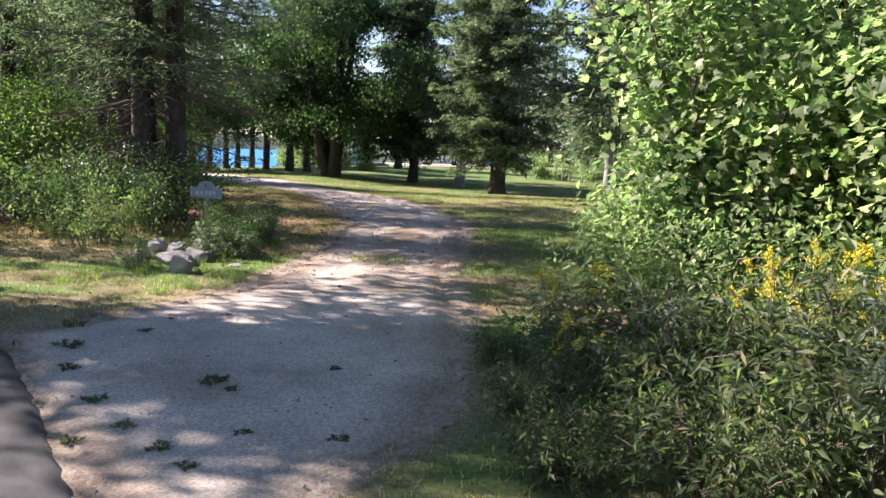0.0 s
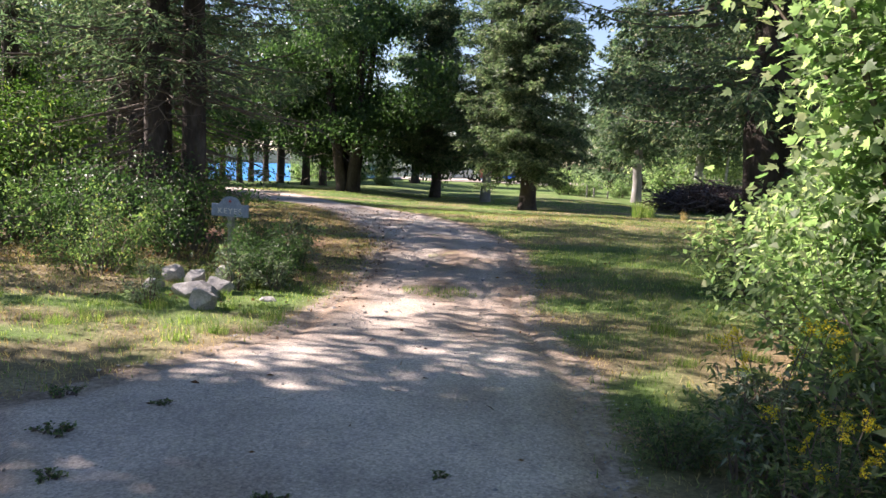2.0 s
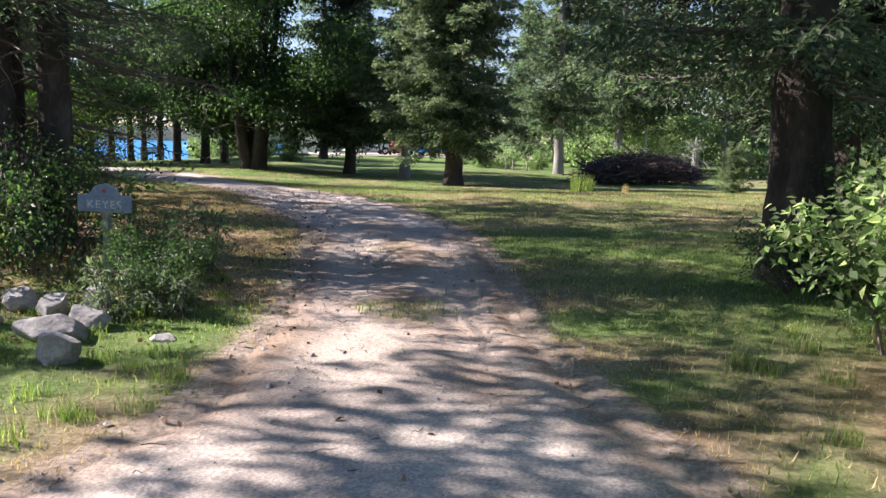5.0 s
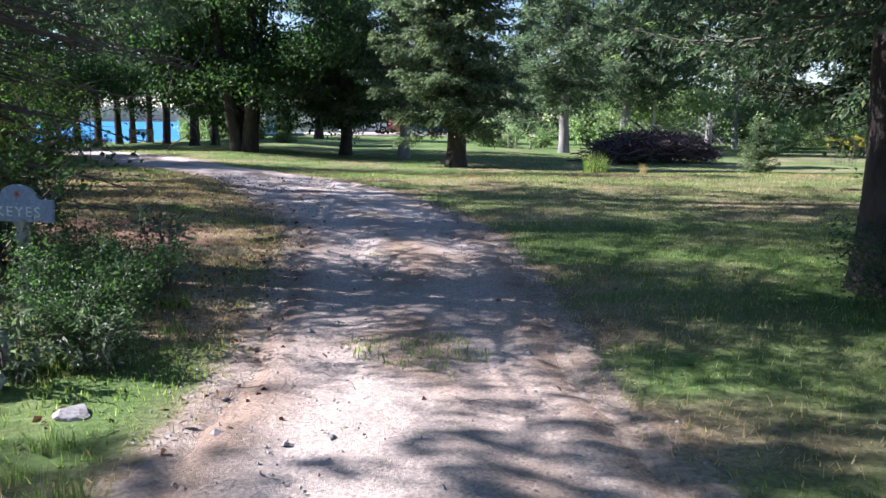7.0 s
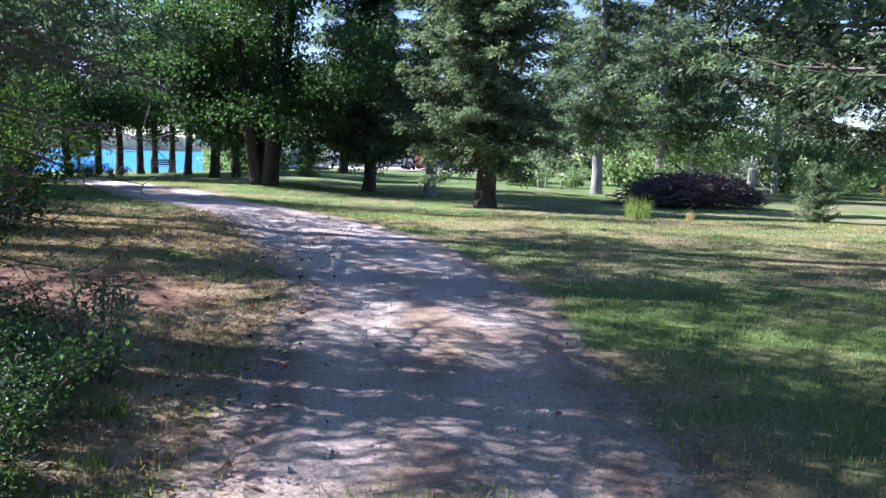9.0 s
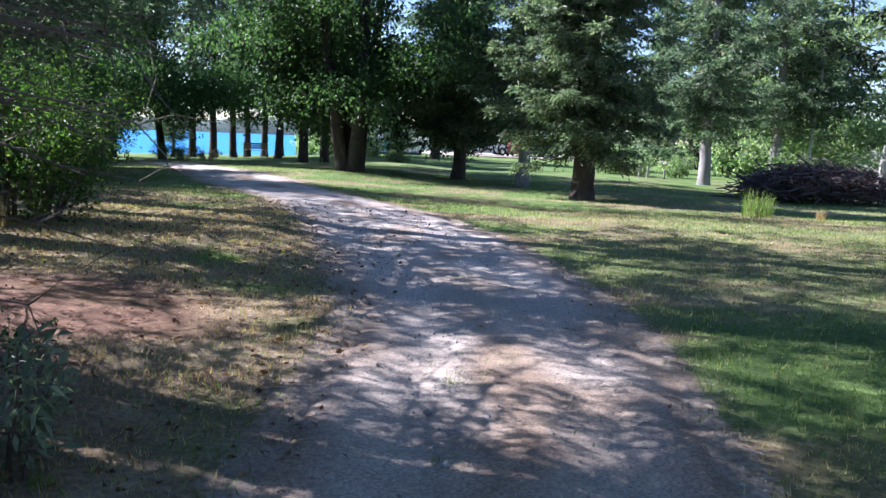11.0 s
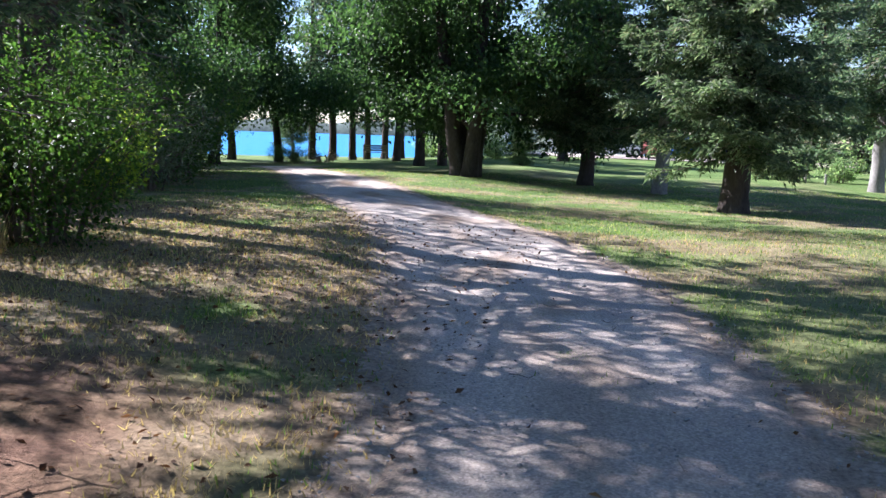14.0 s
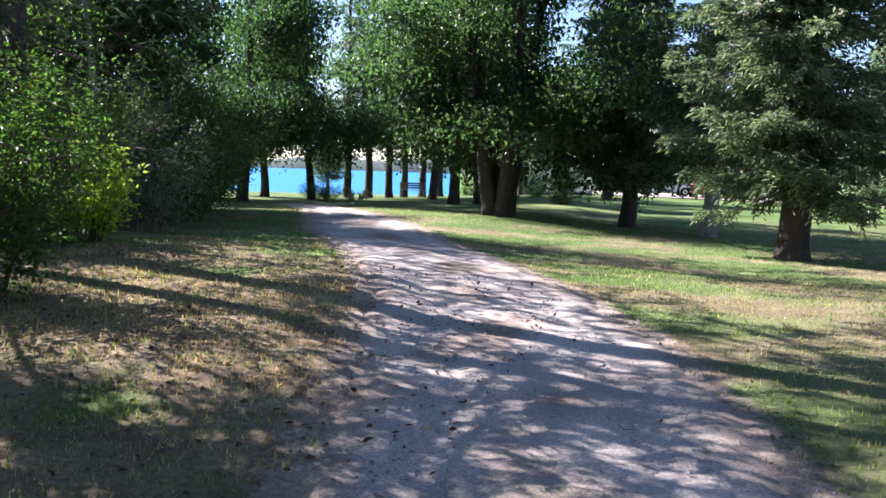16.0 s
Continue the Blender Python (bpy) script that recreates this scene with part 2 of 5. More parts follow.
def part(name, data, mat, parent=None, label="", smooth=False):
    """Links a Geo, bmesh or mesh as one object, under a thing or a part if given."""
    if isinstance(data, Geo):
        data = data.mesh(name, mat, smooth)
    elif isinstance(data, bmesh.types.BMesh):
        me = bpy.data.meshes.new(name)
        data.to_mesh(me)
        data.free()
        me.materials.append(mat)
        if smooth:
            me.polygons.foreach_set("use_smooth", np.ones(len(me.polygons), bool))
        data = me
    ob = new(name, data)
    if parent is not None:
        ob.parent = parent
    if label:
        ob["label"] = label
    return ob


def unit(a):
    return a / np.maximum(np.linalg.norm(a, axis=-1, keepdims=True), 1e-9)


def tube(geo, pts, radii, sides=8, rough=0.0, rng=None):
    pts, radii = np.asarray(pts, float), np.asarray(radii, float)
    n = len(pts)
    tan = unit(np.gradient(pts, axis=0))
    ref = np.where(np.abs(tan[:, 2:3]) > 0.9, [[1.0, 0, 0]], [[0, 0, 1.0]])
    u = unit(np.cross(tan, ref))
    w = np.cross(tan, u)
    a = np.linspace(0, 2 * np.pi, sides, endpoint=False)
    r = radii[:, None] * np.ones(sides)
    if rough and rng is not None:
        r = r * (1 + rough * rng.normal(size=(n, sides)))
    ring = pts[:, None] + r[..., None] * (np.cos(a)[None, :, None] * u[:, None] + np.sin(a)[None, :, None] * w[:, None])
    idx = np.arange(n * sides).reshape(n, sides)
    nxt = np.roll(idx, -1, axis=1)
    faces = np.stack([idx[:-1], nxt[:-1], nxt[1:], idx[1:]], -1).reshape(-1, 4)
    geo.add(ring.reshape(-1, 3), faces)
    geo.f.append((idx[-1] + geo.n - n * sides).tolist())


def cards(geo, p, d, nrm, length, width, wide_at=0.45, droop=0.0):
    """Small pointed leaves at p, along d, facing nrm."""
    d = unit(d)
    s = unit(np.cross(d, nrm))
    length, width = np.asarray(length)[:, None], np.asarray(width)[:, None]
    mid = p + d * length * wide_at
    lift = unit(np.cross(s, d)) * width * 0.18
    tip = p + d * length - np.array([0, 0, 1.0]) * length * droop
    v = np.stack([p, mid + s * width / 2 + lift, tip, mid - s * width / 2 + lift], 1).reshape(-1, 3)
    geo.add(v, np.arange(len(v)).reshape(-1, 4))


def lobed(geo, p, d, nrm, size):
    """Five-lobed leaves."""
    d = unit(d)
    s = unit(np.cross(d, nrm))
    up = np.cross(s, d)
    shape = np.array([(0, 0), (0.3, 0.02), (0.52, 0.3), (0.3, 0.38), (0.36, 0.7), (0.14, 0.6), (0, 1.0),
                      (-0.14, 0.6), (-0.36, 0.7), (-0.3, 0.38), (-0.52, 0.3), (-0.3, 0.02)])
    lift = np.abs(shape[:, 0]) * 0.25 - 0.15 * shape[:, 1] ** 2
    size = np.asarray(size)[:, None, None]
    v = p[:, None] + size * (s[:, None] * shape[None, :, :1] + d[:, None] * shape[None, :, 1:] + up[:, None] * lift[None, :, None])
    k = len(shape)
    geo.add(v.reshape(-1, 3), np.arange(len(p) * k).reshape(-1, k))


def smooth01(a, lo, hi):
    t = np.clip((np.asarray(a, float) - lo) / (hi - lo), 0, 1)
    return t * t * (3 - 2 * t)


LEFT_EDGE = np.array([(2.0, -0.8), (3.2, -1.48), (4.1, -2.1), (5.4, -2.95), (5.9, -3.25), (6.5, -2.85), (7.2, -2.45), (8.2, -2.05), (9.7, -1.88), (11, -1.8), (13, -1.83),
                      (15.2, -1.85), (17.2, -2.3), (19, -2.8), (21.8, -3.7), (24.6, -5.0), (27.4, -6.5), (30.4, -8.3), (34.6, -10.3), (39.5, -12.9), (43, -15.5)])
RIGHT_EDGE = np.array([(2.0, -0.8), (3.0, -0.65), (4.3, 0.0), (5.5, 0.1), (7.1, 0.25), (9.4, 0.05), (10.4, 0.15), (12.1, 0.3), (15, 0.45), (16.5, 0.3), (18.4, 0.0),
                       (20.8, -0.55), (23.2, -1.5), (25.6, -2.6), (29.3, -4.7), (35.6, -8.0), (38.5, -10.0), (43, -13.2)])
ROAD_EDGE = np.array([(-60, 16.0), (-30, 11.2), (-12, 8.6), (-8.5, 7.9), (-6, 7.2), (-4.5, 6.5), (-3.5, 5.85), (-2.96, 5.37), (-2.2, 4.25), (-1.49, 3.18), (0.6, 0.1), (3, -3.5), (15, -21.3), (40, -58)])
WATER_LEVEL = -4.0


def lane_edges(y):
    return np.interp(y, LEFT_EDGE[:, 0], LEFT_EDGE[:, 1]), np.interp(y, RIGHT_EDGE[:, 0], RIGHT_EDGE[:, 1])


def off_lane(x, y):
    """How far a place lies outside the lane (negative on it)."""
    lo, hi = lane_edges(y)
    d = np.maximum(lo - x, x - hi)
    return np.where((y < 2.0) | (y > 43), np.maximum(d, 0.5), d)


def road_side(x, y):
    """Positive on the asphalt road's side of its edge."""
    return (np.interp(x, ROAD_EDGE[:, 0], ROAD_EDGE[:, 1]) - y) * 0.6


def height(x, y):
    x, y = np.asarray(x, float), np.asarray(y, float)
    z = 0.12 * smooth01(-x, 2.2, 4.5) * smooth01(y, 8, 12) * (1 - smooth01(y, 22, 30))
    far = np.clip(y - 25, 0, 40)
    z = z - far * (0.004 + 0.012 * smooth01(-x, 5, 20))
    z = z - 0.18 * smooth01(x, -7, -1) * smooth01(y, 23, 31) * (1 - smooth01(y, 60, 80))
    z = z - 0.1 * smooth01(x, 4, 9) * smooth01(y, 26.5, 30) * (1 - smooth01(y, 60, 80))
    d = (x + 17) * -0.62 + (y - 70) * 0.78
    z = z - 6.5 * smooth01(d, 0, 14) * smooth01(-x, -30, 5)
    z = z + 0.03 * np.sin(x * 0.9 + y * 0.37) * np.sin(y * 0.53 - x * 0.2) * smooth01(off_lane(x, y), 0.3, 2.0)
    return z


def ground_z(x, y):
    return float(height(x, y))


# ---- large structure ----
def grid_axis(lo, hi, step, outer, growth=1.25):
    mid = list(np.arange(lo, hi + 1e-6, step))
    s, a = step, hi
    while a < outer:
        s *= growth
        a += s
        mid.append(a)
    s, a = step, lo
    while a > -outer:
        s *= growth
        a -= s
        mid.insert(0, a)
    return np.array(mid)


def dryness(x, y):
    """How dry the lawn is, and how deep in fallen needles, at places x, y."""
    off = off_lane(x, y)
    blot = np.array([noise.noise((a * 0.45, b * 0.75, 7)) + 0.5 * noise.noise((a * 1.5, b * 2.2, 9)) for a, b in zip(x, y)])
    left_bank = smooth01(-x, 1.6, 2.6) * smooth01(y, 9.8, 11.5) * (1 - smooth01(y, 22, 26)) * smooth01(-x, 10, 8)
    dry = 0.4 * smooth01(off, 0.45, 0.0) + 0.95 * left_bank * smooth01(blot, -0.75, -0.2) + smooth01(blot, -0.2, 0.3) * 0.8 * smooth01(y, 60, 30)
    dry = np.maximum(dry, 0.75 * smooth01(x, 0.5, 1.2) * (1 - smooth01(y, 8, 10.5)) * smooth01(-x, -4, -2))
    dry = np.maximum(dry, (0.5 + 0.35 * blot) * smooth01(x, -2, 1.5) * smooth01(y, 13, 18) * (1 - smooth01(y, 26, 29)) * (1 - 0.6 * smooth01(x, 6, 11)))
    ndl = smooth01(np.hypot((x + 4.3) / 1.7, (y - 14.6) / 1.5) + blot * 0.5, 1.15, 0.5)
    ndl = np.maximum(ndl, 0.6 * smooth01(np.hypot((x - 2.0) / 0.9, (y - 7.2) / 1.8) + blot * 0.4, 1.1, 0.4))
    dry = dry * (1 - 0.6 * smooth01(x, 0.6, 1.4) * smooth01(y, 8, 10) * (1 - smooth01(y, 14, 18)))
    return np.clip(dry, 0, 1), ndl


def build_ground():
    xs, ys = grid_axis(-9, 7, 0.16, 1500), grid_axis(1, 32, 0.2, 1500)
    gx, gy = np.meshgrid(xs, ys)
    x, y = gx.ravel(), gy.ravel()
    z = height(x, y)
    near = smooth01(np.hypot(x, y - 12), 40, 15)
    wob = np.array([noise.noise((a * 3.1, b * 3.1, 0)) for a, b in zip(x, y)])
    z = z + wob * 0.02 * near
    z = z - 0.035 * smooth01(-off_lane(x, y), 0.02, 0.25) - 0.03 * (road_side(x, y) > 0.1)
    g = Geo()
    nx, ny = len(xs), len(ys)
    idx = np.arange(nx * ny).reshape(ny, nx)
    g.add(np.stack([x, y, z], 1), np.stack([idx[:-1, :-1], idx[:-1, 1:], idx[1:, 1:], idx[1:, :-1]], -1).reshape(-1, 4))
    ob = part("ground", g, LAWN, smooth=True)
    tagged(ob, "mown lawn with dry patches and fallen needles", "lawn", kind="structure")
    dry, ndl = dryness(x, y)
    sand = smooth01(off_lane(x, y), 0.32, -0.1)
    for name, vals in (("dry", dry), ("needles", ndl * 0.85), ("sand", sand)):
        a = ob.data.attributes.new(name, "FLOAT", "POINT")
        a.data.foreach_set("value", vals.astype(np.float32))
    return ob


def build_lane():
    ys = np.concatenate([np.arange(2.0, 26, 0.1), np.arange(26, 43, 0.25)])
    us = np.linspace(0, 1, 33)
    lo, hi = lane_edges(ys)
    jl = np.array([0.16 * noise.noise((1.3, b * 0.9, 0)) + 0.06 * noise.noise((4, b * 5, 0)) for b in ys])
    jr = np.array([0.16 * noise.noise((9.3, b * 0.9, 0)) + 0.06 * noise.noise((7, b * 5, 0)) for b in ys])
    lo, hi = lo + jl, hi + jr
    x = lo[:, None] + (hi - lo)[:, None] * us[None]
    y = np.repeat(ys[:, None], len(us), 1)
    edge = np.minimum(us, 1 - us)[None] * (hi - lo)[:, None]
    z = height(x, y) + 0.012 - 0.035 * smooth01(edge, 0.22, 0.0)
    rut = np.exp(-((us - 0.27) / 0.09) ** 2) + np.exp(-((us - 0.75) / 0.09) ** 2)
    z = z - 0.025 * rut[None] * smooth01(ys, 7, 10)[:, None]
    z = z + np.vectorize(lambda a, b: 0.012 * noise.noise((a * 2.2, b * 2.2, 3)) + 0.005 * noise.noise((a * 7, b * 7, 5)))(x, y)
    g = Geo()
    idx = np.arange(x.size).reshape(x.shape)
    g.add(np.stack([x.ravel(), y.ravel(), z.ravel()], 1),
          np.stack([idx[:-1, :-1], idx[:-1, 1:], idx[1:, 1:], idx[1:, :-1]], -1).reshape(-1, 4))
    ob = part("driveway", g, GRAVEL, smooth=True)
    tagged(ob, "pale gravel driveway with worn wheel tracks across the lawn", "driveway", kind="structure")
    mid = np.exp(-((us - 0.52) / 0.12) ** 2)[None] * (smooth01(ys, 8.5, 10) * (1 - smooth01(ys, 34, 40)))[:, None]
    blot = np.vectorize(lambda a, b: noise.noise((a * 1.1, b * 0.7, 11)))(x, y)
    dirt = np.clip(smooth01(edge + 0.25 * blot, 0.5, 0.0) * 0.8 + mid * smooth01(blot, -0.25, 0.15) * 0.85 + smooth01(blot, 0.3, 0.6) * 0.5 + 0.35 * (smooth01(ys, 7, 9) * (1 - smooth01(ys, 13, 18)))[:, None], 0, 1)
    a = ob.data.attributes.new("dirt", "FLOAT", "POINT")
    a.data.foreach_set("value", dirt.ravel().astype(np.float32))
    return ob


def build_road():
    g = Geo()
    run = np.concatenate([[0], np.cumsum(np.hypot(*np.diff(ROAD_EDGE, axis=0).T))])
    s = np.concatenate([np.arange(0, 48, 1.0), np.arange(48, 75, 0.2), np.arange(75, run[-1], 1.0)])
    ex, ey = np.interp(s, run, ROAD_EDGE[:, 0]), np.interp(s, run, ROAD_EDGE[:, 1])
    ker = np.hanning(11) / np.hanning(11).sum()
    tx, ty = np.convolve(np.gradient(ex), ker, "same"), np.convolve(np.gradient(ey), ker, "same")
    tl = np.hypot(tx, ty)
    nx, ny = ty / tl, -tx / tl
    w = np.concatenate([[0, 0.05, 0.12], np.linspace(0.5, 6.2, 10)])
    jag = np.array([0.07 * noise.noise((k * 0.8, 0, 2)) for k in s])
    shift = w[None] + jag[:, None] * (w[None] < 0.2)
    px, py = ex[:, None] + shift * nx[:, None], ey[:, None] + shift * ny[:, None]
    pz = height(px, py) + 0.02 + 0.03 * np.sin(w / 6.2 * np.pi)[None] - 0.04 * (w < 0.02)[None]
    idx = np.arange(px.size).reshape(px.shape)
    g.add(np.stack([px.ravel(), py.ravel(), pz.ravel()], 1),
          np.stack([idx[:-1, :-1], idx[1:, :-1], idx[1:, 1:], idx[:-1, 1:]], -1).reshape(-1, 4))
    return tagged(part("road", g, ASPHALT, smooth=True), "dark asphalt road with a crumbled edge", "road", kind="structure")


def build_lake():
    g = Geo()
    g.add([(-1400, 40, WATER_LEVEL), (60, 40, WATER_LEVEL), (60, 1400, WATER_LEVEL), (-1400, 1400, WATER_LEVEL)], [(0, 1, 2, 3)])
    tagged(part("water", g, WATER), "blue rippled lake beyond the trees", "lake", kind="structure")
    g = Geo()
    a = np.linspace(radians(85), radians(175), 260)
    rows = []
    for r, top in ((640, -6.0), (650, 0.55), (690, 0.9), (780, 1.0), (900, -0.5)):
        hgt = np.array([10 + 9 * noise.noise((k * 9, 0, 0)) + 3 * noise.noise((k * 60, r, 0)) for k in a])
        hgt = np.maximum(hgt, 2.0)
        rows.append(np.stack([np.cos(a) * r, np.sin(a) * r, np.where(top < 0, top, WATER_LEVEL + hgt * top)], 1))
    v = np.stack(rows)
    idx = np.arange(v.shape[0] * v.shape[1]).reshape(v.shape[:2])
    g.add(v.reshape(-1, 3), np.stack([idx[:-1, :-1], idx[:-1, 1:], idx[1:, 1:], idx[1:, :-1]], -1).reshape(-1, 4))
    tagged(part("backdrop", g, HILLS, smooth=True), "low wooded shore across the lake", "far shore", kind="structure")


build_ground()
build_lane()
build_road()
build_lake()


# ---- trees and shrubs ----
def trunk_geo(h, r0, seed, lean=0.0, rings=26, sides=14, rough=0.05, flare=1.5, top=0.03):
    rng = np.random.default_rng(seed)
    s = np.linspace(0, 1, rings) ** 1.4
    wob = np.cumsum(rng.normal(size=(rings, 2)) * 0.012 * h / 10, axis=0)
    pts = np.stack([wob[:, 0] + lean * s * h, wob[:, 1], s * h - 0.25], 1)
    pts[0, :2] = 0
    r = r0 * (1 - s) ** 0.85 + top + r0 * (flare - 1) * np.exp(-s * h / 0.35)
    g = Geo()
    tube(g, pts, r, sides, rough, rng)
    return g, pts


def spruce_meshes(h, clear, radius, r0, seed, step=0.42, per=6, twigs=7.0, droop=0.28, dead=0, card=1.0, nc=6, bark=None, needles=None, sparse=0.1, wide=1.0, brush=False, twig=1.0, wood=None):
    """Trunk, branches and needle crown of one spruce."""
    rng = np.random.default_rng(seed)
    trunk, axis = trunk_geo(h, r0, seed)
    limbs, crown = Geo(), Geo()
    z = clear
    while z < h - 0.3:
        f = (z - clear) / (h - clear)
        rad = radius * ((1 - f) ** 0.75) * (0.7 + 0.3 * min(1, f * 5)) + 0.15
        cx, cy = np.interp(z, axis[:, 2], axis[:, 0]), np.interp(z, axis[:, 2], axis[:, 1])
        for k in range(per):
            if rng.random() < sparse:
                continue
            az = rng.random() * 2 * np.pi
            ln = rad * rng.uniform(0.5, 1.15)
            out = np.array([np.cos(az), np.sin(az), 0])
            side = np.array([-out[1], out[0], 0])
            s = np.linspace(0, 1, 6)
            zz = z + rng.uniform(-0.3, 0.3)
            bend = side * rng.normal() * 0.15
            pts = np.array([cx, cy, zz]) + out * (s * ln)[:, None] + bend * (s ** 2 * ln)[:, None]
            pts[:, 2] += ln * (-droop * rng.uniform(0.5, 1.3) * s + 0.2 * s ** 3 + 0.04)
            tube(limbs, pts, np.linspace(0.008 + 0.008 * ln, 0.003, 6), 4)
            nt = max(4, int(ln * twigs))
            st = np.sort(rng.uniform(0.06, 1.0, nt))
            base = np.stack([np.interp(st, s, pts[:, c]) for c in range(3)], 1)
            sg = np.where(np.arange(nt) % 2 == 0, 1.0, -1.0)
            tl = (0.2 + 0.5 * (1 - st) * min(1.0, ln / 2.0) + 0.1) * rng.uniform(0.6, 1.3, nt) * twig
            td = unit(out * rng.uniform(0.3, 0.9, nt)[:, None] + side * (sg * 0.7)[:, None] + np.array([0, 0, -1.0]) * rng.uniform(-0.1, 0.9, nt)[:, None])
            u = np.linspace(0.05, 1.0, nc)
            p = (base[:, None] + td[:, None] * (tl[:, None] * u)[..., None]).reshape(-1, 3) + rng.normal(size=(nt * nc, 3)) * 0.025 * card
            dd = np.repeat(td, nc, 0)
            alt = np.tile(np.where(np.arange(nc) % 2 == 0, 1.0, -1.0), nt)[:, None]
            lat = unit(np.cross(dd, np.array([0, 0, 1.0])))
            dd = unit(dd + lat * alt * (1.0 if brush else 0.6) + rng.normal(size=dd.shape) * (0.55 if brush else 0.35))
            nn = np.array([0, 0, 1.0]) + rng.normal(size=dd.shape) * 0.9
            m = len(p)
            cards(crown, p, dd, nn, rng.uniform(0.07, 0.13, m) * card if brush else rng.uniform(0.15, 0.28, m) * card, rng.uniform(0.03, 0.055, m) * card * wide, 0.5, 0.12)
        z += step * (0.7 + 0.6 * rng.random())
    for k in range(dead):
        az, zz, ln = rng.random() * 2 * np.pi, rng.uniform(0.9, clear + 0.6), rng.uniform(0.6, 2.2)
        out = np.array([np.cos(az), np.sin(az), 0])
        s = np.linspace(0, 1, 5)
        pts = np.array([0, 0, zz]) + out * (s * ln)[:, None] + rng.normal(size=(5, 3)) * 0.04 * s[:, None]
        pts[:, 2] -= 0.25 * ln * s
        tube(limbs, pts, np.linspace(0.016, 0.004, 5), 4)
        for q in range(8):
            b = pts[1 + q % 4]
            e = b + unit(out + rng.normal(size=3) * 0.9) * rng.uniform(0.2, 0.6)
            tube(limbs, [b, (b + e) / 2 + rng.normal(size=3) * 0.04, e], [0.006, 0.004, 0.002], 3)
    return trunk.mesh("trunk", bark or BARK, True), limbs.mesh("branchwork", wood or TWIG), crown.mesh("crown", needles or NEEDLES)


def broadleaf_meshes(h, radius, r0, seed, stems=1, clear=2.5, leaves=16000, leaf=0.16, mat=None, bark=None, spread=0.25, cluster=0.5):
    """Trunk or trunks, limbs and leaf crown of one broad-leaved tree."""
    rng = np.random.default_rng(seed)
    trunk, limbs, crown = Geo(), Geo(), Geo()
    tips = []
    for k in range(stems):
        az = 2 * np.pi * (k + rng.random() * 0.5) / stems
        out = np.array([np.cos(az), np.sin(az), 0]) * (spread if stems > 1 else 0.05)
        s = np.linspace(0, 1, 14) ** 1.2
        start = out / max(spread, 0.01) * (r0 * 0.9 if stems > 1 else 0.0)
        pts = start + out * (s * h * 0.8)[:, None] + np.array([0, 0, 1.0]) * (s * h * 0.9 - 0.25)[:, None] + np.cumsum(rng.normal(size=(14, 3)) * 0.02 * h / 8, 0) * (s > 0)[:, None]
        tube(trunk, pts, r0 * (1 - s) ** 0.8 + 0.03 + 0.4 * r0 * np.exp(-s * h / 0.4), 12, 0.05, rng)
        tips.extend(pts[5:])
        for b in range(int(9 / stems ** 0.3)):
            f0 = max(clear / h, 0.12)
            f = f0 + (0.95 - f0) * rng.random() ** 1.4
            c = np.array([np.interp(f, s, pts[:, j]) for j in range(3)])
            a2 = rng.random() * 2 * np.pi
            ln = radius * rng.uniform(0.55, 1.0) * (1 - 0.55 * max(0.0, f - 0.45) / 0.55)
            o2 = np.array([np.cos(a2), np.sin(a2), rng.uniform(-0.05, 0.7)])
            q = np.linspace(0, 1, 7)
            lp = c + o2 * (q * ln)[:, None] + np.cumsum(rng.normal(size=(7, 3)) * 0.07, 0) * q[:, None]
            lp[:, 2] -= 0.12 * ln * q ** 2
            tube(limbs, lp, np.linspace(r0 * 0.35 * (1 - f) + 0.025, 0.012, 7), 6)
            for w in range(6):
                j = rng.integers(2, 7)
                e = lp[j] + unit(rng.normal(size=3) + o2 * 0.6) * rng.uniform(0.4, 1.3) * radius / 4
                tube(limbs, [lp[j], (lp[j] + e) / 2 + rng.normal(size=3) * 0.06, e], [0.014, 0.01, 0.005], 4)
                tips.append(e)
            tips.extend(lp[3:])
    tips = np.array(tips)
    tips = tips[tips[:, 2] > clear * 0.75]
    pick = tips[rng.integers(0, len(tips), leaves)]
    p = pick + rng.normal(size=(leaves, 3)) * np.array([cluster, cluster, cluster * 0.55])
    d = unit(rng.normal(size=(leaves, 3)) + np.array([0, 0, -0.5]))
    nn = rng.normal(size=(leaves, 3)) * 0.6 + np.array([0, 0, 1.0])
    cards(crown, p, d, nn, rng.uniform(0.75, 1.3, leaves) * leaf, rng.uniform(0.55, 0.8, leaves) * leaf, 0.45, 0.15)
    return trunk.mesh("trunk", bark or BARK, True), limbs.mesh("branchwork", bark or BARK), crown.mesh("crown", mat or LEAF)


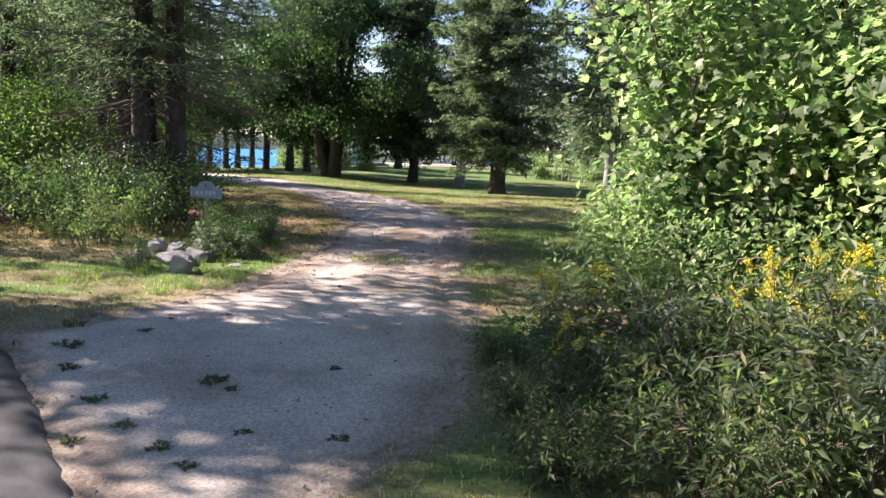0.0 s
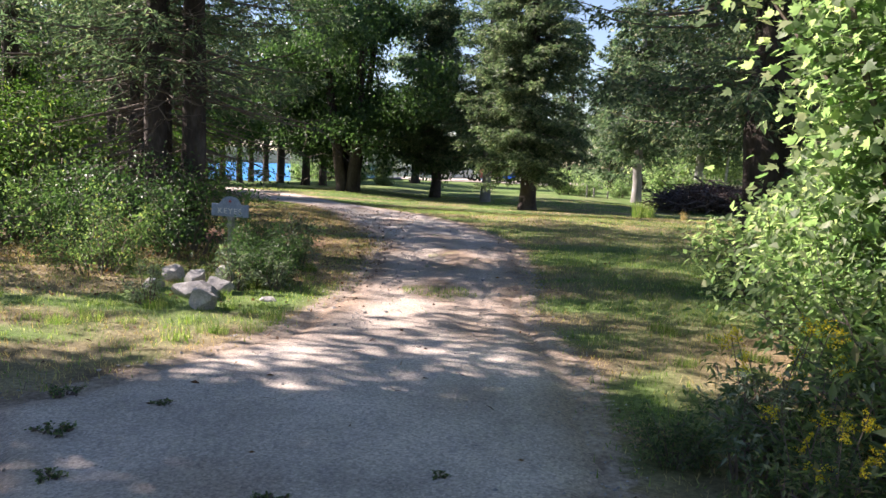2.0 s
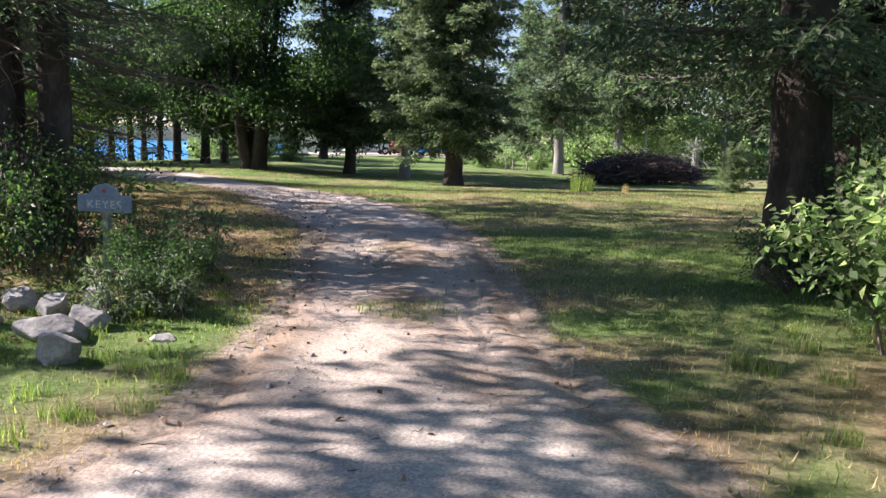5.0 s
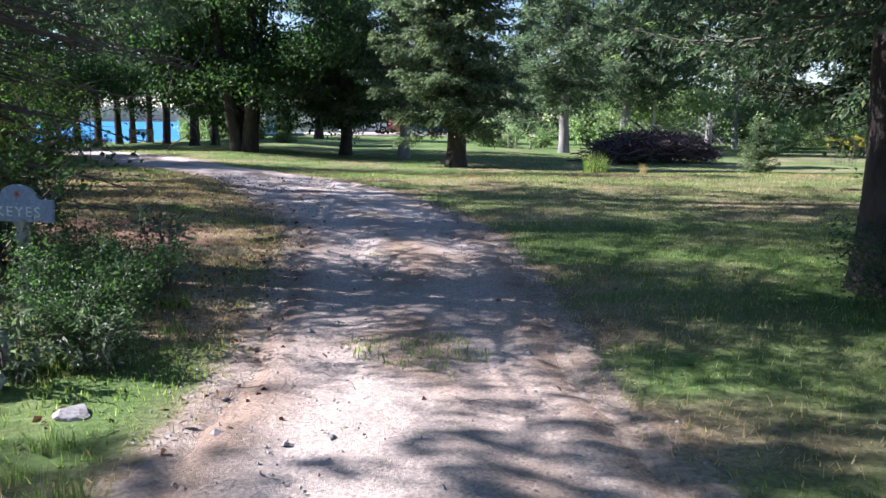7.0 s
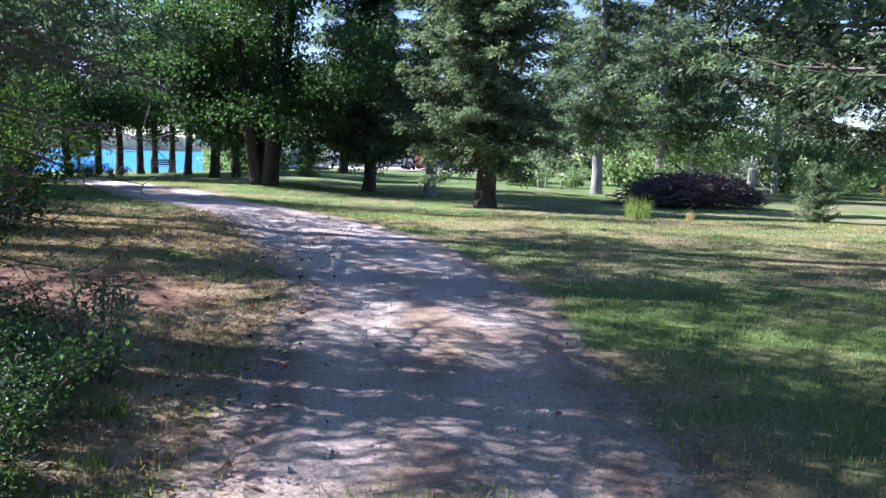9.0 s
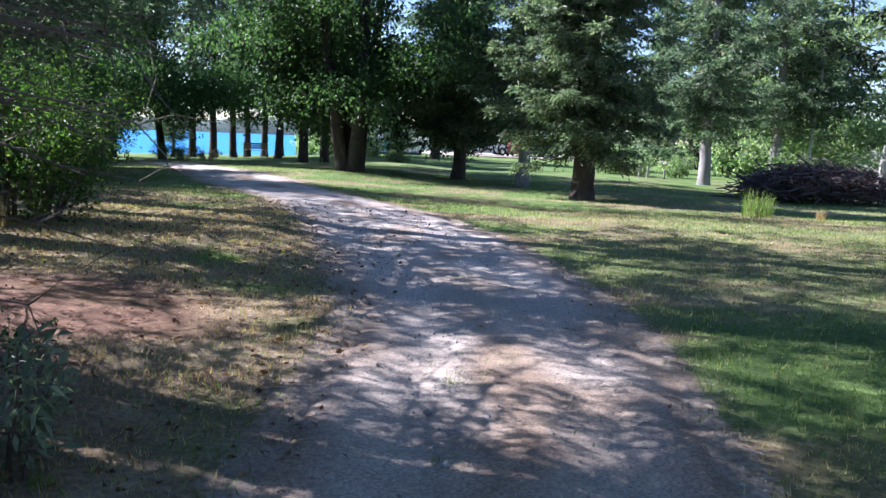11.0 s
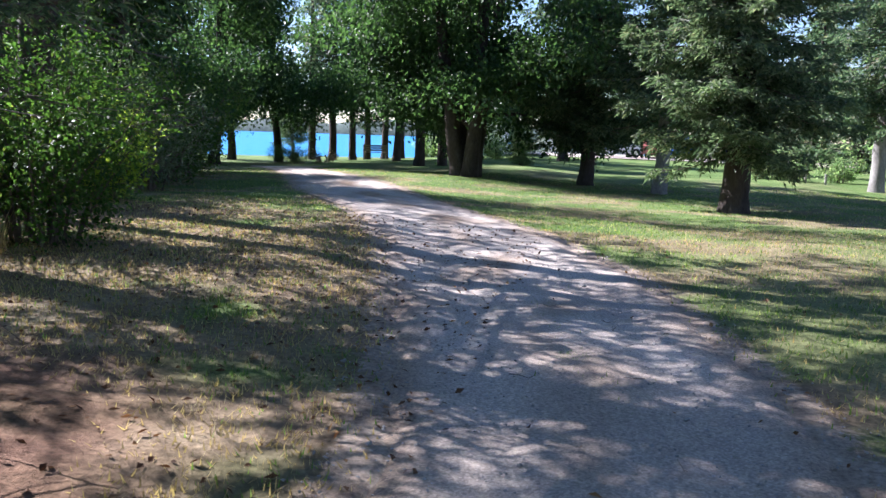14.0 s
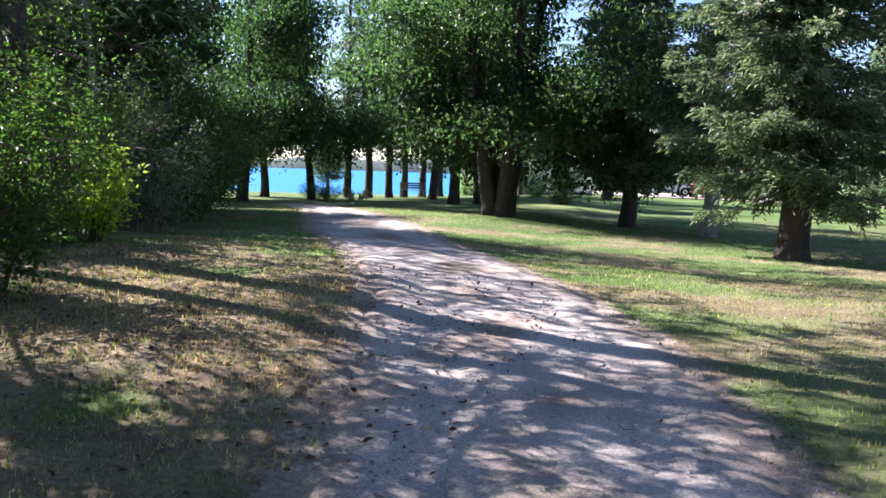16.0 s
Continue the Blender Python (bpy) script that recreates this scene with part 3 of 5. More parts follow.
def bush_meshes(w, h, seed, leaves=4500, leaf=0.08, mat=None, stems=22, lance=0.6, low=0.1, lobes=False, spread=1.0):
    """Stems and leaves of one shrub."""
    rng = np.random.default_rng(seed)
    wood, crown = Geo(), Geo()
    tips = []
    for k in range(stems):
        az, r = rng.random() * 2 * np.pi, np.sqrt(rng.random()) * w / 2
        base = np.array([np.cos(az), np.sin(az), 0]) * r * 0.45
        hh = h * rng.uniform(0.55, 1.05) * (1 - 0.35 * (2 * r / w) ** 2)
        s = np.linspace(0, 1, 8)
        pts = base + np.array([np.cos(az), np.sin(az), 0]) * (s ** 1.4 * r * 0.75 * spread)[:, None] + np.array([0, 0, hh]) * s[:, None]
        pts += np.cumsum(rng.normal(size=(8, 3)) * 0.03 * h, 0) * s[:, None]
        pts[:, 2] = np.maximum(pts[:, 2], -0.05)
        tube(wood, pts, np.linspace(0.006 + 0.008 * h, 0.003, 8), 4)
        for q in range(5):
            j = rng.integers(2, 8)
            e = pts[j] + unit(rng.normal(size=3) + np.array([np.cos(az) * 0.5, np.sin(az) * 0.5, 0.3])) * rng.uniform(0.12, 0.4) * w / 2
            tube(wood, [pts[j], (pts[j] + e) / 2, e], [0.006, 0.004, 0.002], 3)
            for f in (0.35, 0.7, 1.0):
                tips.append(pts[j] * (1 - f) + e * f)
        tips.extend(pts[2:])
    tips = np.array(tips)
    tips = tips[tips[:, 2] > low * h]
    p = tips[rng.integers(0, len(tips), leaves)] + rng.normal(size=(leaves, 3)) * 0.055 * (w + h) / 2
    p[:, 2] = np.maximum(p[:, 2], 0.03)
    out = unit(p * np.array([1, 1, 0.3]) + 1e-3)
    d = unit(out * 0.6 + rng.normal(size=(leaves, 3)) * 0.7 + np.array([0, 0, -0.1]))
    nn = out * 0.5 + np.array([0, 0, 0.8]) + rng.normal(size=(leaves, 3)) * 0.45
    ln = rng.uniform(0.7, 1.3, leaves) * leaf
    if lobes:
        lobed(crown, p, d, nn, ln)
    else:
        cards(crown, p, d, nn, ln, ln * lance * rng.uniform(0.8, 1.2, leaves), 0.45, 0.12)
    return wood.mesh("stemwork", TWIG), crown.mesh("foliage", mat or LEAF)


def plant(name, meshes, label, category, x, y, turn=0.0, scale=1.0, group="", sink=0.0):
    """A tree or shrub: an empty at its base with its meshes under it."""
    ob = new(name)
    ob.matrix_world = pose(x, y, ground_z(x, y) - sink, 0, 0, turn) @ Matrix.Scale(scale, 4)
    tagged(ob, label, category, group)
    for me in meshes:
        piece = part(me.name.split(".")[0], me, None, ob)
        if piece.name.startswith(("branchwork", "stemwork", "foliage", "bloom")):
            piece["kind"] = "stuff"
    return ob


def again(ob, x, y, turn, scale=1.0, sink=0.0):
    c = copy_thing(ob, pose(x, y, ground_z(x, y) - sink, 0, 0, turn))
    c.scale = (scale, scale, scale)
    return c


SP_TALL = spruce_meshes(12.5, 2.75, 3.8, 0.16, 11, 0.46, 7, 10.0, 0.22, dead=34, nc=14, sparse=0.4, wide=0.5, card=1.05, brush=True)
SP_CASTER = spruce_meshes(12.5, 4.2, 3.3, 0.16, 18, 0.5, 6, 8.0, 0.32, dead=34, nc=6, sparse=0.45, wide=1.4)
SP_GIANT = spruce_meshes(13, 2.15, 3.5, 0.3, 12, 0.34, 9, 11.0, 0.24, dead=0, nc=14, card=0.85, wide=1.0, brush=True)
# Needles and limbs take dark colours that stand in for shade.
SP_WIDE = spruce_meshes(13, 1.95, 6.4, 0.32, 17, 0.34, 12, 14.0, 0.14, dead=8, nc=16, card=1.15, wide=1.0, brush=True, needles=NEEDLES_SHADED, wood=BARK)
SP_BOUGH = spruce_meshes(9.5, 2.5, 5.4, 0.18, 19, 0.5, 8, 10.0, 0.16, dead=24, nc=14, card=1.0, wide=0.7, brush=True, sparse=0.25)
SP_BROAD = spruce_meshes(13, 1.7, 2.9, 0.3, 16, 0.31, 10, 10.0, 0.4, dead=0, nc=20, card=1.6, wide=0.72, brush=True, needles=NEEDLES_GREY)
SP_DARK = spruce_meshes(13, 1.9, 3.3, 0.27, 20, 0.34, 9, 9.0, 0.34, dead=2, nc=18, card=1.75, wide=0.75, brush=True)
SP_ROW = spruce_meshes(13, 3.8, 2.9, 0.2, 13, 0.5, 6, 5.0, 0.28, card=1.6, nc=6, wide=1.2)
SP_FULL = spruce_meshes(11, 2.3, 2.8, 0.19, 14, 0.4, 8, 8.0, 0.32, dead=0, card=1.8, nc=16, bark=BARK_GREY, wide=0.75, brush=True)
SP_FAR = spruce_meshes(15, 0.8, 3.8, 0.2, 15, 0.6, 7, 3.6, 0.25, card=2.6, nc=5, wide=1.3)

# roadside spruces
s = plant("spruce_tree", SP_TALL, "tall spruce with a bare dark trunk and drooping dead twigs", "tree", -4.55, 13.3, 20, group="roadside spruces")
again(s, -4.9, 12.95, 140, 0.88)
again(s, -5.05, 13.7, 250, 0.95)
# High spruces added to throw dappled shade on drive, bank and right lawn.
hi = plant("spruce_tree", SP_CASTER, "tall spruce with a high thin crown, added to cast dappled shade", "tree", -9.5, 15.3, 120, 0.9, group="high spruces")
for x, y, a, k in ((-9.2, 21.6, 70, 1.0), (-10.2, 19.0, 160, 1.1), (-13.2, 31.0, 200, 1.3), (-9.6, 23.0, 310, 1.55)):
    again(hi, x, y, a, k)
# One more added caster, dappling the near bank and drive.
again(hi, -13.0, 11.9, 60, 0.72)
plant("spruce_tree", SP_BOUGH, "spruce with long dark boughs hanging over the bank", "tree", -7.3, 18.3, 0, 1.0)
plant("spruce_tree", SP_GIANT, "large spruce with a thick dark trunk and sweeping boughs", "tree", 3.24, 11.8, 0, 1.0)
plant("spruce_tree", SP_WIDE, "old spruce with very long low boughs over the lawn, coloured as if in shade", "tree", 9.4, 20.6, 0, 1.0)
plant("spruce_tree", SP_BROAD, "broad grey-green spruce with a stout trunk on the lawn", "tree", 2.05, 31.5, 60, 0.95, group="lawn spruces")
plant("spruce_tree", SP_DARK, "dark spruce with a stout trunk and low boughs", "tree", -1.57, 39.4, 170, 0.85, group="lawn spruces")
b2 = plant("spruce_tree", SP_FULL, "dense dark spruce with a grey trunk on the lawn", "tree", 0.68, 36.8, 0, 1.0, group="lawn spruces")
again(b2, 9.2, 45.4, 90, 1.2)
again(b2, 14.0, 50, 190, 1.3)

# trees along the shore
r = plant("spruce_tree", SP_ROW, "tall shore spruce with a straight bare lower trunk", "tree", -9.1, 46.4, 0, 1.0, group="shore row")
for x, y, a, k in ((-8.3, 47.7, 120, 0.95), (-14.7, 60.4, 40, 0.95), (-15.65, 57.4, 200, 0.95), (-16.8, 57, 300, 1.0), (-17.8, 56, 80, 1.0), (-13.8, 61.5, 150, 0.9),
                   (-3.9, 64, 10, 1.35), (-15.3, 59.2, 260, 0.9), (-5.8, 54.5, 60, 0.55)):
    again(r, x, y, a, k)
CLUMP = broadleaf_meshes(12, 5.6, 0.25, 21, 4, 1.5, 62000, 0.17, LEAF_DARK, BARK, 0.15, 0.55)
plant("maple_tree", CLUMP, "many-stemmed dark-leaved maple on the lawn", "tree", -5.7, 39.2, 0)
# Unseen oaks, added so that their high crowns shade the drive's mouth.
SHADE_OAK = broadleaf_meshes(11.5, 5.2, 0.2, 25, 1, 6.4, 15000, 0.17, LEAF, BARK, 0.2, 0.5)
ro = plant("oak_tree", SHADE_OAK, "unseen clear-stemmed oak added to shade the mouth of the drive", "tree", -11.8, 9.0, 0, 0.91, group="roadside oaks")
again(ro, -12.4, 1.9, 130, 0.85)
LAKE_OAK = broadleaf_meshes(11, 4.5, 0.2, 22, 1, 3.0, 24000, 0.16, LEAF_DARK, BARK, 0.2, 0.6)
o = plant("oak_tree", LAKE_OAK, "broad-leaved tree at the lawn's edge above the lake", "tree", -17.3, 43.5, 0, group="edge trees")
for x, y, a, k in ((-16.5, 35, 140, 0.7), (-15.0, 30.5, 30, 0.62), (-16.0, 26.0, 80, 0.62), (-14.0, 22.5, 220, 0.55), (-21, 31, 10, 0.9), (-23, 38, 300, 0.95), (-21.5, 25, 190, 0.85), (-22, 45, 60, 0.9), (-14.2, 33.2, 250, 0.8)):
    again(o, x, y, a, k)
again(o, -20.3, 51, 100, 0.95)
again(o, -17.0, 49.5, 160, 0.9)
again(b2, -18.3, 54.5, 30, 0.5)
again(o, -12.0, 53.5, 10, 0.95)
again(o, -9.5, 66, 200, 1.0)
BIRCH = broadleaf_meshes(9, 2.2, 0.08, 23, 1, 3.5, 1700, 0.13, LEAF, BARK_PALE, 0.2, 0.5)
bi = plant("birch_tree", BIRCH, "slender pale-barked birch in the thicket", "tree", -12.6, 25.2, 0, group="birches")
for x, y, a in ((-13.2, 27.4, 60), (-13.8, 30.2, 120)):
    again(bi, x, y, a, 1.1)
again(bi, 15.4, 49.5, 200, 0.9)

# woods behind
f = plant("spruce_tree", SP_FAR, "tall dark spruce at the wood's edge", "tree", 7, 88, 0, 1.1, group="far woods")
for k in range(24):
    x = 12 + k * 2.6 + random.uniform(-1, 1)
    again(f, x, 68 - 0.62 * k + random.uniform(-4, 5), random.uniform(0, 360), random.uniform(0.75, 1.2))
for x, y, k in ((-29, 30, 1.0), (-31, 38, 1.0), (-28, 21, 0.9), (-30, 47, 0.8), (-12, 100, 0.9), (0, 98, 1.0), (-6, 94, 1), (3, 92, 1.1), (11, 84, 1.1), (15, 80, 1.0), (8, -10, 1), (0, -14, 1.1), (-12, -9, 1), (14, -4, 1.1), (13, 6, 1), (16, 14, 0.9)):
    again(f, x, y, random.uniform(0, 360), k)

# shrubs
BUSH = bush_meshes(2.4, 1.7, 31, 4200, 0.075, LEAF_MID)
BUSH_DARK = bush_meshes(2.6, 1.9, 32, 5200, 0.075, LEAF_DARK)
BUSH_LIGHT = bush_meshes(2.6, 1.8, 33, 2000, 0.15, LEAF_LIGHT)
BUSH_TALL = bush_meshes(3.2, 3.4, 34, 11000, 0.09, LEAF, low=0.02, stems=30)
SILVER = bush_meshes(3.0, 3.4, 35, 8000, 0.1, LEAF_SILVER, lance=0.28)
YEL = bush_meshes(1.4, 1.5, 36, 2400, 0.1, LEAF_YELLOW)
g1 = plant("shrub", BUSH_DARK, "dark green shrub at the foot of the spruces", "shrub", -4.3, 12.0, 0, 0.75, group="roadside shrubs")
again(g1, -2.85, 10.9, 130, 0.38)
again(g1, -5.6, 11.8, 200, 0.65)
again(g1, -3.2, 12.0, 30, 0.36)
again(g1, -3.0, 11.5, 75, 0.27)
again(g1, -2.75, 10.45, 190, 0.3)
g2 = plant("shrub", BUSH, "leafy green shrub beside the road", "shrub", -6.6, 10.6, 0, 0.8, group="roadside shrubs")
again(g2, -8.4, 11.6, 80, 1.1)
again(g2, -7.4, 13.2, 190, 1.0)
again(g2, -4.6, 10.4, 270, 0.5)
again(g2, -10.2, 13.0, 30, 1.5)
g3 = plant("shrub", BUSH_TALL, "tall leafy shrub at the edge of the lawn", "shrub", -7.0, 19.7, 0, 0.72, group="lawn edge shrubs")
for x, y, a, k in ((-9.9, 22.6, 60, 0.85), (-11.6, 24.2, 160, 0.95), (-12.2, 27.6, 200, 1.1), (-12.2, 30.2, 20, 1.0), (-13.2, 32.6, 220, 1.0), (-9.8, 17.9, 300, 0.9), (-14.5, 35.0, 60, 1.1), (-18.0, 39.5, 10, 1.1), (-13.5, 22, 130, 1.1), (-16.5, 32, 130, 1.3), (-20.5, 46, 40, 1.1)):
    again(g3, x, y, a, k)
plant("shrub", SILVER, "tall grey-green willow shrub at the lawn's edge", "shrub", -10.7, 27.3, 0, 0.95)
ye = plant("shrub", YEL, "yellow-leaved shrub glowing in the sun", "shrub", -9.3, 24.2, 0, 1.05, group="yellowing shrubs")
again(ye, -9.4, 13.6, 90, 1.3)
l1 = plant("shrub", BUSH_LIGHT, "bright green shrub at the far side of the lawn", "shrub", 19, 57, 0, 1.6, group="far shrubs")
for k in range(14):
    again(l1, 14 + k * 2.4, 58 - 0.55 * k + random.uniform(-1.5, 1.5), random.uniform(0, 360), random.uniform(1.0, 1.9))
for x, y, k in ((6.3, 52.5, 0.9), (7.6, 51.5, 0.6), (9.8, 52.5, 0.7), (-7.6, 60, 0.8), (-10.6, 63, 1.0), (-13.0, 66, 0.9)):
    again(l1, x, y, random.uniform(0, 360), k)
PALE_TREE = broadleaf_meshes(9, 3.8, 0.15, 26, 1, 1.2, 11000, 0.2, LEAF_PALE, BARK_GREY, 0.2, 0.55)
w = plant("willow_tree", PALE_TREE, "tall grey-green willow behind the brush pile", "tree", 16, 54, 0, 1.0, group="far willows")
again(w, 21.5, 52, 100, 1.1)
again(w, 27, 50, 200, 1.05)
for x, y, a, k in ((13.4, 46.8, 30, 0.9), (15.6, 45.8, 120, 1.0), (19.2, 43.5, 200, 1.1), (22.5, 42.0, 280, 1.0)):
    again(l1, x, y, a, k)
sl = plant("shrub", BUSH_LIGHT, "sunlit yellow-green shrub behind the spruces", "shrub", -10.6, 17.0, 0, 1.2, group="sunlit shrubs")
again(sl, -12.2, 15.0, 100, 1.3)
again(sl, -12.6, 19.5, 200, 1.5)
again(g1, 4.1, 11.2, 60, 0.75)
again(g1, 4.9, 12.4, 160, 0.9)
again(g1, 3.05, 11.1, 250, 0.42)
lb = plant("shrub", BUSH_DARK, "low dark shrub above the lake", "shrub", -14.8, 46.5, 0, 0.5, group="lake bank shrubs")
again(lb, -16.4, 48.5, 50, 0.5)

# thicket beside the drive
MAPLE = bush_meshes(2.9, 5.2, 41, 19000, 0.086, LEAF_LIGHT, stems=18, lobes=True, low=0.1)
mp = plant("maple_sapling", MAPLE, "sunlit young maple thicket with pale stems", "shrub", 2.75, 6.9, 0, 0.95, group="roadside thicket")
again(mp, 3.7, 4.8, 120, 1.0)
def loose_leaves(thing, count, seed):
    """Single leaves on the open face of the thicket, each a part of its own."""
    rng = np.random.default_rng(seed)
    g = Geo()
    lobed(g, np.zeros((1, 3)), np.array([[0, 1.0, 0]]), np.array([[0, 0, 1.0]]), [0.078])
    me = g.mesh("leaf", LEAF_LIGHT)
    for k in range(count):
        a = rng.uniform(radians(140), radians(300))
        z = rng.uniform(0.5, 4.4)
        r = 1.25 * (1 - 0.3 * abs(z - 2.2) / 2.2) * rng.uniform(0.8, 1.08)
        leaf = part("leaf", me, LEAF_LIGHT, thing)
        leaf.matrix_local = pose(r * math.cos(a), r * math.sin(a), z, rng.uniform(-70, 10), rng.uniform(-50, 50), rng.uniform(0, 360)) @ Matrix.Scale(rng.uniform(0.8, 1.3), 4)


loose_leaves(mp, 200, 45)
THICK = bush_meshes(2.0, 1.7, 42, 5000, 0.085, LEAF_LIGHT)
t1 = plant("shrub", THICK, "sunlit light green shrub below the maples", "shrub", 2.35, 7.4, 0, 1.0, group="roadside thicket")
again(t1, 1.95, 6.2, 130, 0.72)
again(t1, 2.9, 8.7, 100, 0.8)
again(t1, 3.9, 10.0, 200, 0.7)
again(t1, 2.7, 5.6, 300, 0.75)
again(t1, 2.55, 8.8, 40, 0.85)
again(t1, 2.25, 6.5, 170, 0.65)
again(t1, 3.0, 7.6, 260, 1.1)
WEED = bush_meshes(1.6, 0.95, 43, 2600, 0.1, LEAF_WEED, stems=34, lance=0.32)
MUGWORT = bush_meshes(1.0, 1.1, 44, 900, 0.085, LEAF_SILVER, stems=14, lance=0.3, low=0.35)
w1 = plant("weed_clump", WEED, "tall green roadside weeds", "weeds", 1.7, 5.1, 0, 0.9, group="roadside weeds")
for x, y, a, k in ((2.6, 4.3, 70, 1.0), (1.5, 4.1, 150, 0.75), (1.05, 5.2, 220, 0.6), (2.0, 3.4, 300, 0.8), (1.2, 3.3, 20, 0.55), (3.2, 3.2, 110, 1.05), (1.0, 4.5, 10, 0.5), (0.45, 5.5, 40, 0.3), (0.55, 4.3, 80, 0.38), (0.6, 3.5, 140, 0.42)):
    again(w1, x, y, a, k)

mw = plant("weed_clump", MUGWORT, "grey-green stalky weeds beside the drive", "weeds", 1.3, 4.6, 0, 0.7, group="grey weeds")
for x, y, a, k in ((2.1, 4.0, 80, 0.8), (2.8, 3.6, 190, 0.95), (1.9, 3.1, 260, 0.7), (0.75, 5.3, 30, 0.5), (3.4, 4.2, 10, 1.0)):
    again(mw, x, y, a, k)


def goldenrod(seed, stems=9, h=0.95):
    """A clump of goldenrod: stems, narrow leaves and arching yellow plumes."""
    rng = np.random.default_rng(seed)
    wood, leaf, bloom = Geo(), Geo(), Geo()
    for k in range(stems):
        az, r, hh = rng.random() * 6.28, rng.uniform(0.02, 0.28), h * rng.uniform(0.65, 1.05)
        s = np.linspace(0, 1, 7)
        out = np.array([np.cos(az), np.sin(az), 0])
        pts = out * (r + 0.18 * hh * s ** 2)[:, None] + np.array([0, 0, hh]) * s[:, None]
        tube(wood, pts, np.linspace(0.006, 0.003, 7), 4)
        m = 34
        st = rng.uniform(0.1, 0.85, m)
        p = np.stack([np.interp(st, s, pts[:, c]) for c in range(3)], 1)
        a2 = rng.random(m) * 6.28
        d = np.stack([np.cos(a2), np.sin(a2), rng.uniform(0.1, 0.6, m)], 1)
        cards(leaf, p, d, np.array([0, 0, 1.0]) + rng.normal(size=(m, 3)) * 0.2, rng.uniform(0.07, 0.13, m), rng.uniform(0.012, 0.022, m), 0.4, 0.35)
        for q in range(4):
            b0 = pts[-1] - np.array([0, 0, q * 0.028])
            a3 = rng.random() * 6.28
            e = np.array([np.cos(a3), np.sin(a3), 0.35]) * rng.uniform(0.05, 0.12) + out * 0.03
            m2 = 22
            u = rng.random(m2)
            p2 = b0 + e * u[:, None] + rng.normal(size=(m2, 3)) * 0.009
            cards(bloom, p2, rng.normal(size=(m2, 3)) + np.array([0, 0, 0.6]), rng.normal(size=(m2, 3)), rng.uniform(0.012, 0.024, m2), rng.uniform(0.009, 0.016, m2), 0.5)
    return wood.mesh("stemwork", TWIG), leaf.mesh("foliage", LEAF_WEED), bloom.mesh("bloom", BLOOM)


GOLD = goldenrod(51)
gr = plant("goldenrod", GOLD, "goldenrod clump in yellow bloom beside the drive", "flowers", 0.8, 4.6, 0, 0.6, group="goldenrod")
for x, y, a, k in ((0.95, 5.6, 50, 0.75), (1.9, 4.5, 150, 1.0), (2.4, 3.9, 200, 0.9), (2.6, 6.2, 250, 1.0), (2.9, 4.8, 300, 1.0), (2.3, 5.2, 80, 1.0)):
    again(gr, x, y, a, k)


far_gold = plant("goldenrod", GOLD, "bright goldenrod stand at the far edge of the lawn", "flowers", 16.9, 33.4, 0, 1.1, group="far goldenrod")
for x, y, a, k in ((17.5, 33.2, 80, 1.2), (18.2, 34.2, 160, 1.1), (17.0, 34.4, 240, 1.0), (18.9, 33.4, 300, 1.2)):
    again(far_gold, x, y, a, k)


# ---- things ----
def box(bm, x0, x1, y0, y1, z0, z1):
    v = [bm.verts.new(c) for c in ((x0, y0, z0), (x1, y0, z0), (x1, y1, z0), (x0, y1, z0), (x0, y0, z1), (x1, y0, z1), (x1, y1, z1), (x0, y1, z1))]
    for f in ((3, 2, 1, 0), (4, 5, 6, 7), (0, 1, 5, 4), (1, 2, 6, 5), (2, 3, 7, 6), (3, 0, 4, 7)):
        bm.faces.new([v[i] for i in f])


def bevelled(x0, x1, y0, y1, z0, z1, r=0.01):
    bm = bmesh.new()
    box(bm, x0, x1, y0, y1, z0, z1)
    bmesh.ops.bevel(bm, geom=bm.edges[:], offset=r, segments=2, affect="EDGES")
    return bm


def extruded(outline, y0, y1, bevel=0.004):
    """A plate from an outline in x and z, between y0 and y1."""
    bm = bmesh.new()
    front = [bm.verts.new((x, y0, z)) for x, z in outline]
    back = [bm.verts.new((x, y1, z)) for x, z in outline]
    bm.faces.new(front)
    bm.faces.new(back[::-1])
    n = len(outline)
    for i in range(n):
        bm.faces.new((front[i], back[i], back[(i + 1) % n], front[(i + 1) % n]))
    bmesh.ops.recalc_face_normals(bm, faces=bm.faces[:])
    if bevel:
        rim = [e for e in bm.edges if abs(e.verts[0].co.y - e.verts[1].co.y) < 1e-6]
        bmesh.ops.bevel(bm, geom=rim, offset=bevel, segments=2, affect="EDGES")
    return bm


